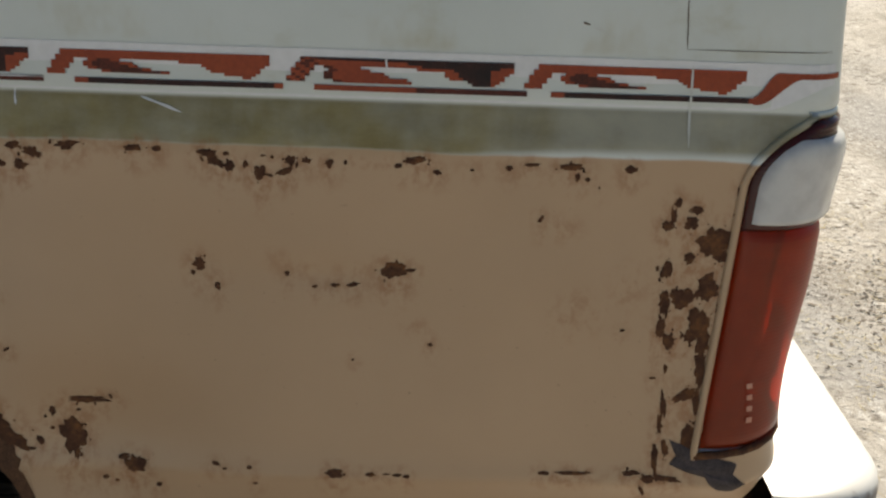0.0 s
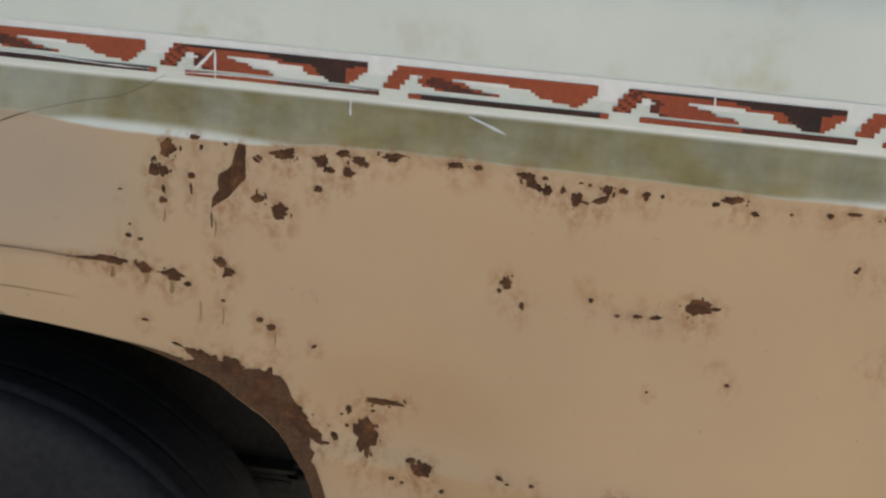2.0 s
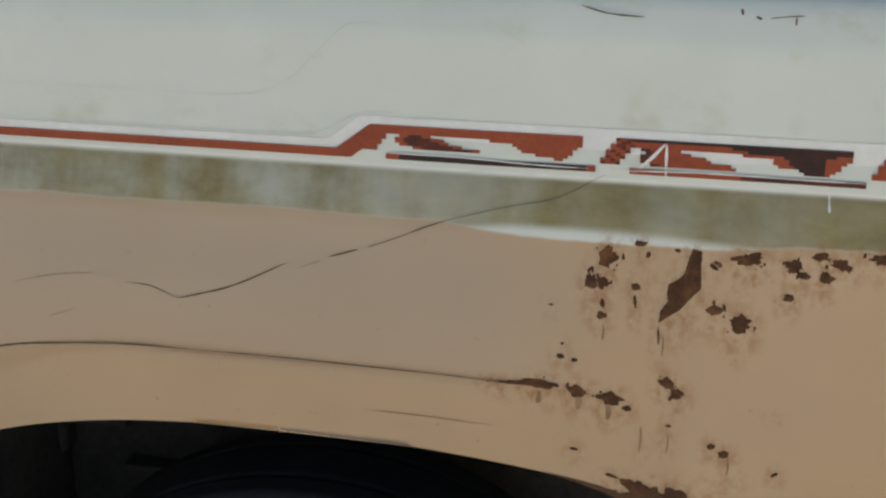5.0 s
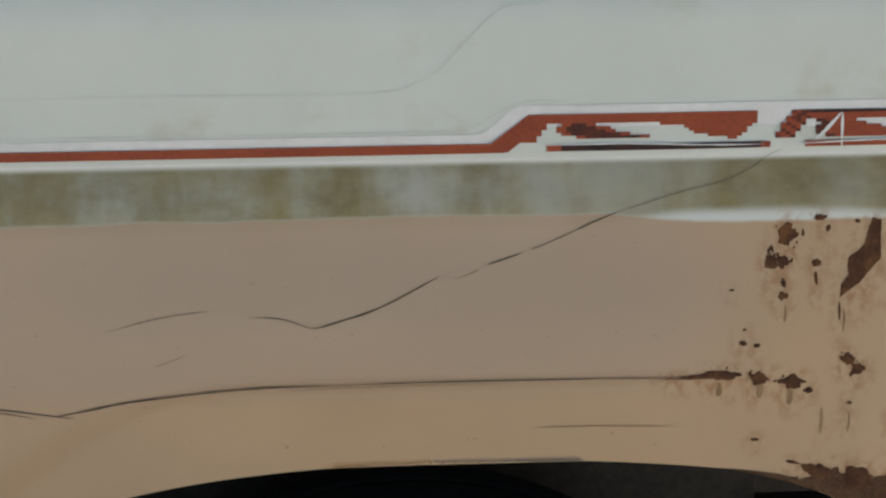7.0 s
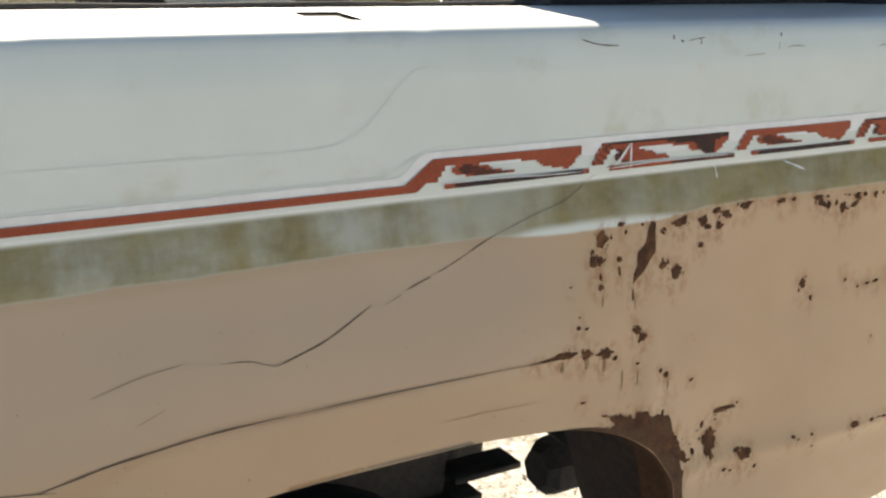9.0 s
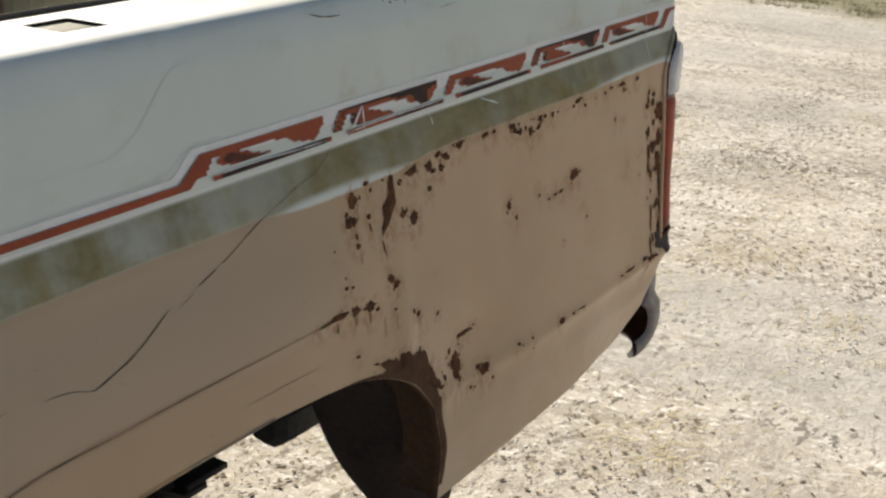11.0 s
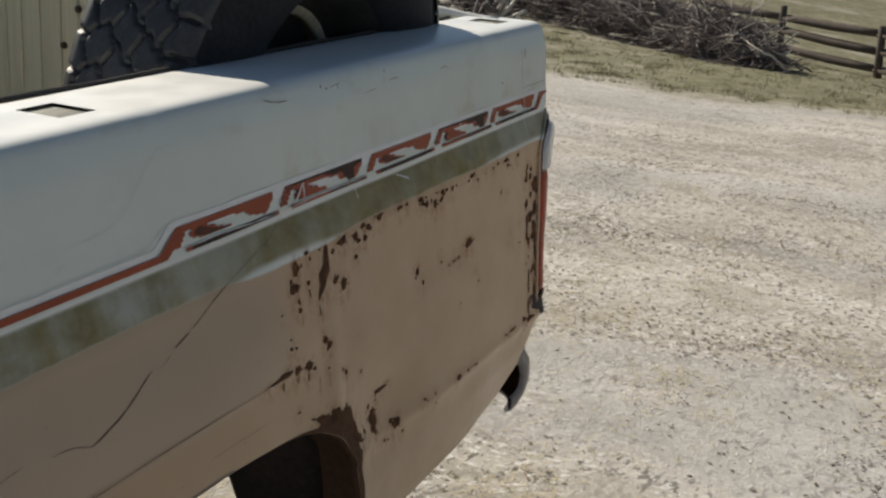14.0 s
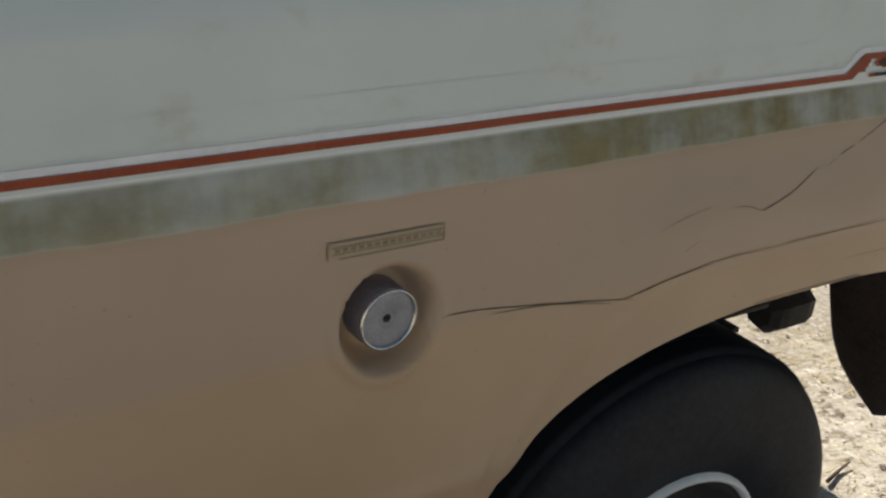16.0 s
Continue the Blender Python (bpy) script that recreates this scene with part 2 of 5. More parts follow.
LIT_BOARD = grained_board()
FENCE_WOOD = simple("old_fence_wood", (0.055, 0.043, 0.038), (0.11, 0.087, 0.074), 4, 0.9, bump_mm=3, fine=0.3)
BRANCH = simple("dead_branches", (0.080, 0.066, 0.068), (0.20, 0.168, 0.165), 1.3, 0.9, fine=0.3)
PALE_BRANCH = simple("bleached_branches", (0.40, 0.37, 0.33), (0.62, 0.58, 0.52), 2, 0.85, fine=0.2)


def lens_material(name, tint, body, share, rough, ribs=0.25):
    """Coloured lamp plastic: part of the light goes through it."""
    m, N, L, P = material(name)
    tc = N.new("ShaderNodeTexCoord").outputs["Object"]
    P.inputs["Base Color"].default_value = (*body, 1)
    L.new(mixc(N, L, span(N, L, noise_tex(N, L, tc, 45, 4), 0.35, 0.7, 0, 0.35), body, tuple(0.6 * v for v in body)), P.inputs["Base Color"])
    P.inputs["Roughness"].default_value = rough
    t = N.new("ShaderNodeBsdfTransparent")
    t.inputs[0].default_value = (*tint, 1)
    mix = N.new("ShaderNodeMixShader")
    mix.inputs[0].default_value = share
    L.new(P.outputs[0], mix.inputs[1])
    L.new(t.outputs[0], mix.inputs[2])
    L.new(mix.outputs[0], N["Material Output"].inputs[0])
    wave = N.new("ShaderNodeTexWave")
    wave.bands_direction = "Z"
    wave.inputs["Scale"].default_value = 70
    L.new(tc, wave.inputs["Vector"])
    bump(N, L, P, wave.outputs["Fac"], ribs, 0.001)
    return m


RED_LENS = lens_material("red_lens", (0.74, 0.110, 0.024), (0.245, 0.036, 0.008), 0.36, 0.30, 0.12)
CLEAR_LENS = lens_material("clear_lens", (0.97, 0.98, 0.98), (0.92, 0.93, 0.92), 0.34, 0.16, 0.04)
DARK_LENS = lens_material("dark_red_bezel", (0.3, 0.03, 0.02), (0.065, 0.009, 0.007), 0.15, 0.2)
REFLECTOR = simple("lamp_reflector", (0.66, 0.66, 0.66), (0.82, 0.82, 0.82), 12, 0.4, metal=0.3)


def ground_material():
    m, N, L, P = material("dry_gravel_and_grass")
    tc = N.new("ShaderNodeTexCoord").outputs["Object"]
    base = ramp(N, L, noise_tex(N, L, stretch(N, L, tc, 1.4, 0.6, 1), 0.9, 7, 0.66), [(0.38, (0.339, 0.309, 0.269)), (0.50, (0.487, 0.452, 0.404)), (0.62, (0.585, 0.557, 0.514))])
    grain = noise_tex(N, L, tc, 32, 6, 0.68)
    base = mixc(N, L, span(N, L, grain, 0.52, 0.66, 0, 0.5), base, (0.644, 0.622, 0.577))
    base = mixc(N, L, span(N, L, grain, 0.46, 0.32, 0, 0.4), base, (0.204, 0.170, 0.132))
    clod = noise_tex(N, L, stretch(N, L, tc, 1, 1.6, 1), 20, 7, 0.72)
    base = mixc(N, L, span(N, L, clod, 0.55, 0.66, 0, 0.65), base, (0.636, 0.609, 0.563))
    base = mixc(N, L, span(N, L, clod, 0.43, 0.33, 0, 0.55), base, (0.229, 0.196, 0.155))
    litter = noise_tex(N, L, stretch(N, L, tc, 1.5, 1, 1), 7.5, 8, 0.74)
    base = mixc(N, L, span(N, L, litter, 0.56, 0.66, 0, 0.72), base, (0.170, 0.144, 0.109))
    wisp = noise_tex(N, L, stretch(N, L, tc, 1.6, 0.8, 1), 1.6, 7, 0.7)
    base = mixc(N, L, span(N, L, wisp, 0.52, 0.66, 0, 0.6), base, (0.254, 0.228, 0.182))
    where = noise_tex(N, L, stretch(N, L, tc, 1.3, 0.7, 1), 1.9, 5, 0.62)
    fleck = noise_tex(N, L, stretch(N, L, tc, 1, 1.7, 1), 21, 5, 0.62)
    pale = noise_tex(N, L, stretch(N, L, tc, 1.7, 1, 1), 27, 4, 0.6)
    base = mixc(N, L, calc(N, L, "MULTIPLY", span(N, L, pale, 0.562, 0.61), span(N, L, where, 0.38, 0.60, 0.25, 0.9)), base, (0.713, 0.705, 0.681))
    base = mixc(N, L, calc(N, L, "MULTIPLY", span(N, L, fleck, 0.560, 0.615), span(N, L, where, 0.40, 0.60, 0.25, 0.85)), base, (0.098, 0.080, 0.064))
    clump = noise_tex(N, L, stretch(N, L, tc, 1, 1.8, 1), 8.5, 7, 0.7)
    base = mixc(N, L, calc(N, L, "MULTIPLY", span(N, L, clump, 0.575, 0.65), span(N, L, where, 0.44, 0.58, 0.15, 0.85)), base, (0.161, 0.139, 0.114))
    worn = noise_tex(N, L, stretch(N, L, tc, 1.0, 0.6, 1), 0.55, 5, 0.6)
    base = mixc(N, L, span(N, L, worn, 0.46, 0.62, 0, 0.55), base, (0.390, 0.385, 0.381))
    sep = N.new("ShaderNodeSeparateXYZ")
    L.new(tc, sep.inputs[0])
    shore = calc(N, L, "ADD", sep.outputs[0], calc(N, L, "MULTIPLY", noise_tex(N, L, tc, 0.9, 5, 0.65), 3.2))
    green = ramp(N, L, noise_tex(N, L, tc, 3.1, 6, 0.7), [(0.3, (0.130, 0.126, 0.072)), (0.5, (0.200, 0.190, 0.122)), (0.7, (0.285, 0.265, 0.195))])
    bare = noise_tex(N, L, stretch(N, L, tc, 1, 0.45, 1), 0.75, 7, 0.7)
    green = mixc(N, L, span(N, L, bare, 0.50, 0.66, 0, 0.75), green, (0.40, 0.375, 0.31))
    tuft = noise_tex(N, L, stretch(N, L, tc, 1, 1.6, 1), 5.5, 6, 0.72)
    green = mixc(N, L, span(N, L, tuft, 0.55, 0.66, 0, 0.6), green, (0.115, 0.115, 0.050))
    col = mixc(N, L, span(N, L, shore, 11.6, 13.2), base, green)
    L.new(col, P.inputs["Base Color"])
    P.inputs["Roughness"].default_value = 0.95
    P.inputs["Specular IOR Level"].default_value = 0.15
    h = calc(N, L, "ADD", calc(N, L, "MULTIPLY", noise_tex(N, L, tc, 6.5, 8, 0.72), 1.0), calc(N, L, "MULTIPLY", grain, 0.22))
    bump(N, L, P, h, 0.5, 0.05)
    return m


GROUND = ground_material()
STONE = simple("pale_stone", (0.48, 0.45, 0.40), (0.76, 0.74, 0.70), 9, 0.9, fine=0.3)
LITTER = simple("dead_leaf", (0.065, 0.052, 0.042), (0.19, 0.145, 0.10), 5, 0.9)
STRAW = simple("dry_grass", (0.40, 0.33, 0.17), (0.58, 0.50, 0.30), 5, 0.9)


# ---- helpers for meshes ----
def mesh_object(name, verts, faces, mat, parent=None, smooth=True, label=""):
    me = bpy.data.meshes.new(name)
    me.from_pydata([tuple(v) for v in verts], [], faces)
    me.validate()
    me.materials.append(mat)
    if smooth:
        me.polygons.foreach_set("use_smooth", [True] * len(me.polygons))
    me.update()
    ob = new(name, me)
    if parent is not None:
        ob.parent = parent
    if label:
        tagged(ob, label)
    return ob


def part(name, bm, mat, parent, label="", smooth=True):
    me = bpy.data.meshes.new(name)
    bmesh.ops.recalc_face_normals(bm, faces=bm.faces)
    bm.to_mesh(me)
    bm.free()
    me.materials.append(mat)
    if smooth:
        me.polygons.foreach_set("use_smooth", [True] * len(me.polygons))
    ob = new(name, me)
    ob.parent = parent
    if label:
        tagged(ob, label)
    return ob


def box(bm, x0, x1, y0, y1, z0, z1, bevel=0.004, seg=2, m=None):
    r = bmesh.ops.create_cube(bm, size=1)
    vs = r["verts"]
    for v in vs:
        v.co = Vector(((x0 + x1) / 2 + v.co.x * (x1 - x0), (y0 + y1) / 2 + v.co.y * (y1 - y0), (z0 + z1) / 2 + v.co.z * (z1 - z0)))
    es = {e for v in vs for e in v.link_edges}
    if bevel:
        out = bmesh.ops.bevel(bm, geom=list(es), offset=bevel, segments=seg, affect="EDGES", profile=0.5)
        vs = list({v for f in out["faces"] for v in f.verts} | {v for v in vs if v.is_valid})
    if m is not None:
        bmesh.ops.transform(bm, matrix=m, verts=vs)
    return vs


def ring(bm, profile, steps, centre, axis="y", caps=False):
    """A turned body: profile of (radius, along the axis), closed on itself when it comes round."""
    rows = []
    for k in range(steps):
        a = 2 * math.pi * k / steps
        row = []
        for r, h in profile:
            p = (r * math.cos(a), h, r * math.sin(a)) if axis == "y" else (h, r * math.cos(a), r * math.sin(a))
            row.append(bm.verts.new(Vector(centre) + Vector(p)))
        rows.append(row)
    for k in range(steps):
        a, b = rows[k], rows[(k + 1) % steps]
        for i in range(len(profile) - 1):
            bm.faces.new((a[i], b[i], b[i + 1], a[i + 1]))
    return rows


def tube(verts, faces, pts, radii, sides=5):
    """Adds a tapered branch along pts to plain lists."""
    base = len(verts)
    for i, p in enumerate(pts):
        d = (Vector(pts[min(i + 1, len(pts) - 1)]) - Vector(pts[max(i - 1, 0)])).normalized()
        u = d.cross(Vector((0.31, 0.22, 0.92))).normalized()
        w = d.cross(u)
        for k in range(sides):
            a = 2 * math.pi * k / sides
            verts.append(Vector(p) + (u * math.cos(a) + w * math.sin(a)) * radii[i])
    for i in range(len(pts) - 1):
        for k in range(sides):
            a, b = base + i * sides + k, base + i * sides + (k + 1) % sides
            faces.append((a, b, b + sides, a + sides))
    faces.append(tuple(base + k for k in range(sides))[::-1])
    faces.append(tuple(base + (len(pts) - 1) * sides + k for k in range(sides)))


# ---- ground ----
def step(a, b, v):
    t = min(1.0, max(0.0, (v - a) / (b - a)))
    return t * t * (3 - 2 * t)


def ground_z(x, y):
    slope = min(0.105, max(0.022, 0.092 - 0.0062 * (y - 1)))
    run = max(0.0, min(x, 30.0) - 9.5)
    run = run * run / (run + 1.5)
    z = 0.02 - slope * run
    z += 0.05 * max(0.0, x - 34)
    roll = noise.noise((x * 0.35, y * 0.35, 0.0)) * 0.05 * step(2, 8, abs(x) + abs(y)) + noise.noise((x * 1.7, y * 1.7, 3.0)) * 0.012 * step(1.6, 2.6, x)
    return z + roll


xs = [-400, -150, -60, -25, -12] + [-6 + 0.5 * i for i in range(12)] + [0.12 * i for i in range(0, 125)] + [15.3 + 0.6 * i for i in range(40)] + [42, 50, 70, 110, 180, 300, 500, 900]
ys = [-700, -250, -100, -45, -22, -12, -8] + [-6 + 0.22 * i for i in range(64)] + [8.5 + 0.7 * i for i in range(20)] + [24, 30, 42, 70, 120, 250, 700]
gv = [(x, y, ground_z(x, y)) for x in xs for y in ys]
gf = [(i * len(ys) + j, (i + 1) * len(ys) + j, (i + 1) * len(ys) + j + 1, i * len(ys) + j + 1) for i in range(len(xs) - 1) for j in range(len(ys) - 1)]
ground = mesh_object("ground", gv, gf, GROUND)
tagged(ground, "pale dry gravel yard turning to thin grass", "ground", kind="structure")

# ---- the truck: local frame with z up from the ground under the rear wheel, x to the rear ----
PITCH = radians(-0.9)
truck = new("pickup_truck")
tagged(truck, "old white and tan pickup bed with rust and southwestern decal stripe", "pickup truck")
truck.matrix_world = Matrix.Translation((0, 0, 1.31)) @ Matrix.Rotation(PITCH, 4, "Y") @ Matrix.Translation((0, 0, -1.31))
LEAN = math.tan(radians(5))
FRONT, REAR_U, CORNER_R, CORNER_X = -1.62, 1.30, 0.045, 1.168
CAP_X, CAP_Z = -0.727, 1.094


def bell(v, c, w):
    return math.exp(-((v - c) / w) ** 2)


def arch_z(x):
    """Height of the lower edge of the panel: the wheel opening, or the sill."""
    sill = 0.710 + 0.014 * step(0.5, 0.95, x) + 0.07 * step(0.97, 1.16, x)
    d = x + 0.075
    if d >= 0:
        k = 1 - (d / 0.475) ** 3
        top = 0.70 + 0.305 * (k ** (1 / 3) if k > 0 else 0)
    else:
        k = 1 - (-d / 0.522) ** 2.6
        top = 0.70 + 0.305 * (k ** (1 / 2.6) if k > 0 else 0)
    return max(sill, top if k > 0 else sill)


def crease_z(x):
    d = abs(x + 0.08)
    if x < -0.08:
        return 1.084 - 0.8 * max(0, d - 0.14) ** 2 - 3.0 * max(0, d - 0.30) ** 2
    return 1.084 - 0.35 * max(0, d - 0.14) ** 2


def side_y(x, z):
    """Depth of the bedside's skin: the lean, the ledge under the stripe, the wheel bulge, dents and the turned-in sill."""
    y = LEAN * (z - 1.31)
    y += -0.009 * step(1.266, 1.226, z)
    y += 0.0035 * bell(z, 1.2685, 0.004) * step(1.28, 1.262, z)
    bulge = step(-0.62, -0.30, x) * step(0.36, 0.10, x) * step(1.24, 1.10, z)
    y += -0.017 * bulge
    if z < crease_z(x) and -0.62 < x < 0.26:
        y += 0.0050 * step(0, 0.007 + 0.04 * step(-0.30, -0.45, x), crease_z(x) - z) * step(-0.62, -0.50, x) * step(0.26, 0.16, x)
    y += 0.020 * bell(x, 0.47, 0.10) * bell(z, 0.91, 0.07)
    y += -0.006 * bell(x, 0.31, 0.022) * step(1.20, 1.0, z)
    y += 0.004 * bell(x, 0.58, 0.05) * bell(z, 1.10, 0.04) + 0.003 * bell(x, 0.70, 0.06) * bell(z, 1.095, 0.015)
    y += (0.34 + 0.24 * step(0.75, 1.08, x)) * max(0.0, 0.872 - z) * (1 - 0.4 * step(0.872, 0.80, z))
    y += -0.002 * bell(z, 0.876, 0.014)
    d = math.hypot(x - CAP_X, z - CAP_Z)
    y += 0.034 * step(0.060, 0.043, d) - 0.003 * bell(d, 0.064, 0.006)
    y += 0.0016 * noise.noise((x * 6, z * 9, 1.0))
    return y


def corner_x(z):
    return CORNER_X - 0.015 * step(1.275, 1.245, z) - 0.012 * step(1.25, 1.16, z) - 0.030 * step(1.20, 0.93, z) - 0.034 * step(0.850, 0.785, z)


def skin(u, z, out=0.0, depth=None):
    """A point on the bedside: u runs along the side and round the rear corner, out is the height above the skin."""
    e = (side_y(min(u, CORNER_X + 0.02), z) if depth is None else depth) - out
    cx = corner_x(z)
    ua = u - cx
    if ua <= 0:
        return Vector((u, e, z))
    arc = CORNER_R * math.pi / 2
    f = min(ua, arc) / CORNER_R
    c = Vector((cx + CORNER_R * math.sin(f), CORNER_R * (1 - math.cos(f)), z))
    if ua > arc:
        c.y += ua - arc
    ein = min(e, CORNER_R)
    c += Vector((-math.sin(f), math.cos(f), 0)) * ein
    c.y += max(0, e - CORNER_R)
    return c


def lamp_edge(z):
    """Forward edge of the tail lamp's opening, along u."""
    return 1.094 + 0.080 * (z - 0.905) + 0.066 * max(0.0, (z - 1.195) / 0.072) ** 2.1


def in_lamp(u, z):
    return 0.910 < z < 1.266 and u > lamp_edge(z) and u < 1.262


us = sorted({round(v, 4) for v in [FRONT + 0.02 * i for i in range(40)] + [-0.82 + 0.0065 * i for i in range(32)] + [-0.64 + 0.011 * i for i in range(60)]
             + [-0.625 + 0.002 * i for i in range(16)] + [0.36 + 0.0022 * i for i in range(22)] + [0.02 + 0.0075 * i for i in range(145)] + [1.10 + 0.004 * i for i in range(50)]})
TOP = [(0.172, 1.385), (0.172, 1.428), (0.166, 1.4345), (0.155, 1.436), (0.125, 1.4365), (0.095, 1.4365), (0.065, 1.4365), (0.043, 1.4364), (0.034, 1.4358), (0.0272, 1.4342), (0.0218, 1.4312), (0.0174, 1.4265), (0.0140, 1.4190), (0.0112, 1.4060)]
ZS = [1.395 - 0.010 * i for i in range(12)] + [1.274, 1.2705, 1.2685, 1.2665, 1.264, 1.258, 1.252, 1.246, 1.240, 1.234, 1.229, 1.225, 1.220] + [1.214 - 0.0068 * i for i in range(32)]
LOW = 46
sv, si, stain_at = [], {}, []
for i, u in enumerate(us):
    col = []
    dint = bell(u, -0.005, 0.012) + bell(u, -0.40, 0.014) + bell(u, -0.606, 0.014)
    for (y, z) in TOP:
        col.append(skin(u, z - 0.0012 * dint * bell(y, 0.024, 0.012), depth=y))
    for z in ZS:
        col.append(skin(u, z))
    zb, zl = ZS[-1], arch_z(u)
    for k in range(1, LOW + 1):
        col.append(skin(u, zb + (zl - zb) * k / LOW))
    last = col[-1]
    col.append(last + Vector((0, 0.012, -0.002)))
    col.append(last + Vector((0, 0.030 - 0.006 * step(0.2, 0.32, u), 0.004)))
    col.append(last + Vector((-0.004 * step(0.2, 0.32, u), 0.036 + 0.026 * step(0.2, 0.32, u), 0.006)))
    for k, p in enumerate(col):
        si[i, k] = len(sv)
        sv.append(p)
rows = len(TOP) + len(ZS) + LOW + 3
sf = []
for i in range(len(us) - 1):
    for k in range(rows - 1):
        mid = (sv[si[i, k]] + sv[si[i + 1, k + 1]]) / 2
        if len(TOP) <= k and in_lamp((us[i] + us[i + 1]) / 2, mid.z):
            continue
        # two stake holes through the rail
        if 3 <= k <= 6 and (-0.105 < mid.x < -0.045 or 1.06 < mid.x < 1.12) and 0.062 < mid.y < 0.13:
            continue
        sf.append((si[i, k], si[i, k + 1], si[i + 1, k + 1], si[i + 1, k]))
flange = {si[i, k] for i in range(len(us)) for k in (rows - 1, rows - 2, rows - 3) if 0.08 < us[i] < 0.42}
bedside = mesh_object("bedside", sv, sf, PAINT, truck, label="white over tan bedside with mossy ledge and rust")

for xa, xb in ((-0.115, -0.035), (1.05, 1.13)):
    bm = bmesh.new()
    box(bm, xa, xb, 0.055, 0.14, 1.4275, 1.4328, 0.001, 1)
    part("stake_pocket", bm, POCKET, bedside)

bedside.data.materials.append(LIP_RUST)
for poly in bedside.data.polygons:
    if sum(v in flange for v in poly.vertices) >= 2 and all(sv[v].x > 0.08 for v in poly.vertices):
        poly.material_index = 1

# ---- rust: places, half widths, half heights and lean of the patches ----
RUST_SHOULDER = [
    (0.222, 1.203, 0.0078, 0.0091, 5), (0.209, 1.180, 0.0052, 0.0072, 5), (0.219, 1.180, 0.0055, 0.0055, 5), (0.250, 1.217, 0.0059, 0.0029, 5),
    (0.236, 1.204, 0.0013, 0.0033, 5), (0.258, 1.208, 0.0019, 0.0029, 5), (0.249, 1.178, 0.0045, 0.0032, 5), (0.249, 1.165, 0.0016, 0.0058, 5),
    (0.220, 1.161, 0.0019, 0.0045, 5), (0.220, 1.150, 0.0045, 0.0036, 5), (0.319, 1.204, 0.0045, 0.0019, -25), (0.346, 1.210, 0.0122, 0.0064, 6),
    (0.384, 1.206, 0.0070, 0.0064, 6), (0.393, 1.199, 0.0051, 0.0029, -14), (0.405, 1.217, 0.0051, 0.0032, 6), (0.411, 1.199, 0.0041, 0.0054, 6),
    (0.382, 1.178, 0.0045, 0.0039, 6), (0.320, 1.161, 0.0064, 0.0048, 5), (0.343, 1.151, 0.0097, 0.0078, 6),
]
RUST_SLASH = [(0.272, 1.134, 0.0010, 0.0084, 5), (0.316, 1.201, 0.0046, 0.0018, -35), (0.2835, 1.2135, 0.0030, 0.0014, -10)]
SLASH_OUTLINE = [(0.2966, 1.2163), (0.3050, 1.2145), (0.3052, 1.1968), (0.3063, 1.1800), (0.2994, 1.1730), (0.2886, 1.1590), (0.2782, 1.1518), (0.2711, 1.1458),
                 (0.2720, 1.1570), (0.2782, 1.1668), (0.2766, 1.1741), (0.2782, 1.1828), (0.2854, 1.1871), (0.2921, 1.1940), (0.2942, 1.2072)]
RUST_CREASE = [
    (0.167, 1.081, 0.0158, 0.0049, -3), (0.142, 1.081, 0.0199, 0.0020, 1), (0.202, 1.076, 0.0098, 0.0052, -11), (0.231, 1.071, 0.0111, 0.0062, -6),
    (0.248, 1.062, 0.0039, 0.0026, 5), (0.185, 1.110, 0.0032, 0.0026, 4), (0.186, 1.122, 0.0019, 0.0013, 4), (0.198, 1.107, 0.0029, 0.0019, 4),
    (0.174, 1.157, 0.0023, 0.0010, 5), (0.283, 1.089, 0.0067, 0.0054, -13), (0.292, 1.080, 0.0062, 0.0052, 8), (0.287, 1.048, 0.0028, 0.0018, 9),
    (0.327, 1.031, 0.0035, 0.0029, 1), (0.339, 1.023, 0.0049, 0.0036, 4), (0.386, 1.007, 0.0037, 0.0017, 36), (0.202, 1.017, 0.0041, 0.0014, -9),
]
RUST_UNDER_TRIM = [
    (0.407, 1.217, 0.0054, 0.0036, 6), (0.423, 1.211, 0.0085, 0.0049, -24), (0.413, 1.197, 0.0056, 0.0038, 6), (0.458, 1.220, 0.0111, 0.0031, 6),
    (0.457, 1.216, 0.0053, 0.0027, 6), (0.521, 1.218, 0.0083, 0.0037, 1), (0.543, 1.218, 0.0048, 0.0028, 6), (0.592, 1.215, 0.0097, 0.0043, -9),
    (0.600, 1.207, 0.0078, 0.0039, -29), (0.613, 1.203, 0.0043, 0.0054, 6), (0.610, 1.215, 0.0030, 0.0024, 6), (0.628, 1.205, 0.0032, 0.0037, 6),
    (0.642, 1.197, 0.0060, 0.0075, 6), (0.652, 1.195, 0.0039, 0.0013, -14), (0.665, 1.199, 0.0077, 0.0032, 21), (0.672, 1.210, 0.0053, 0.0051, 6),
    (0.687, 1.211, 0.0042, 0.0030, 6), (0.645, 1.214, 0.0030, 0.0011, 6), (0.654, 1.213, 0.0019, 0.0015, 6),
]
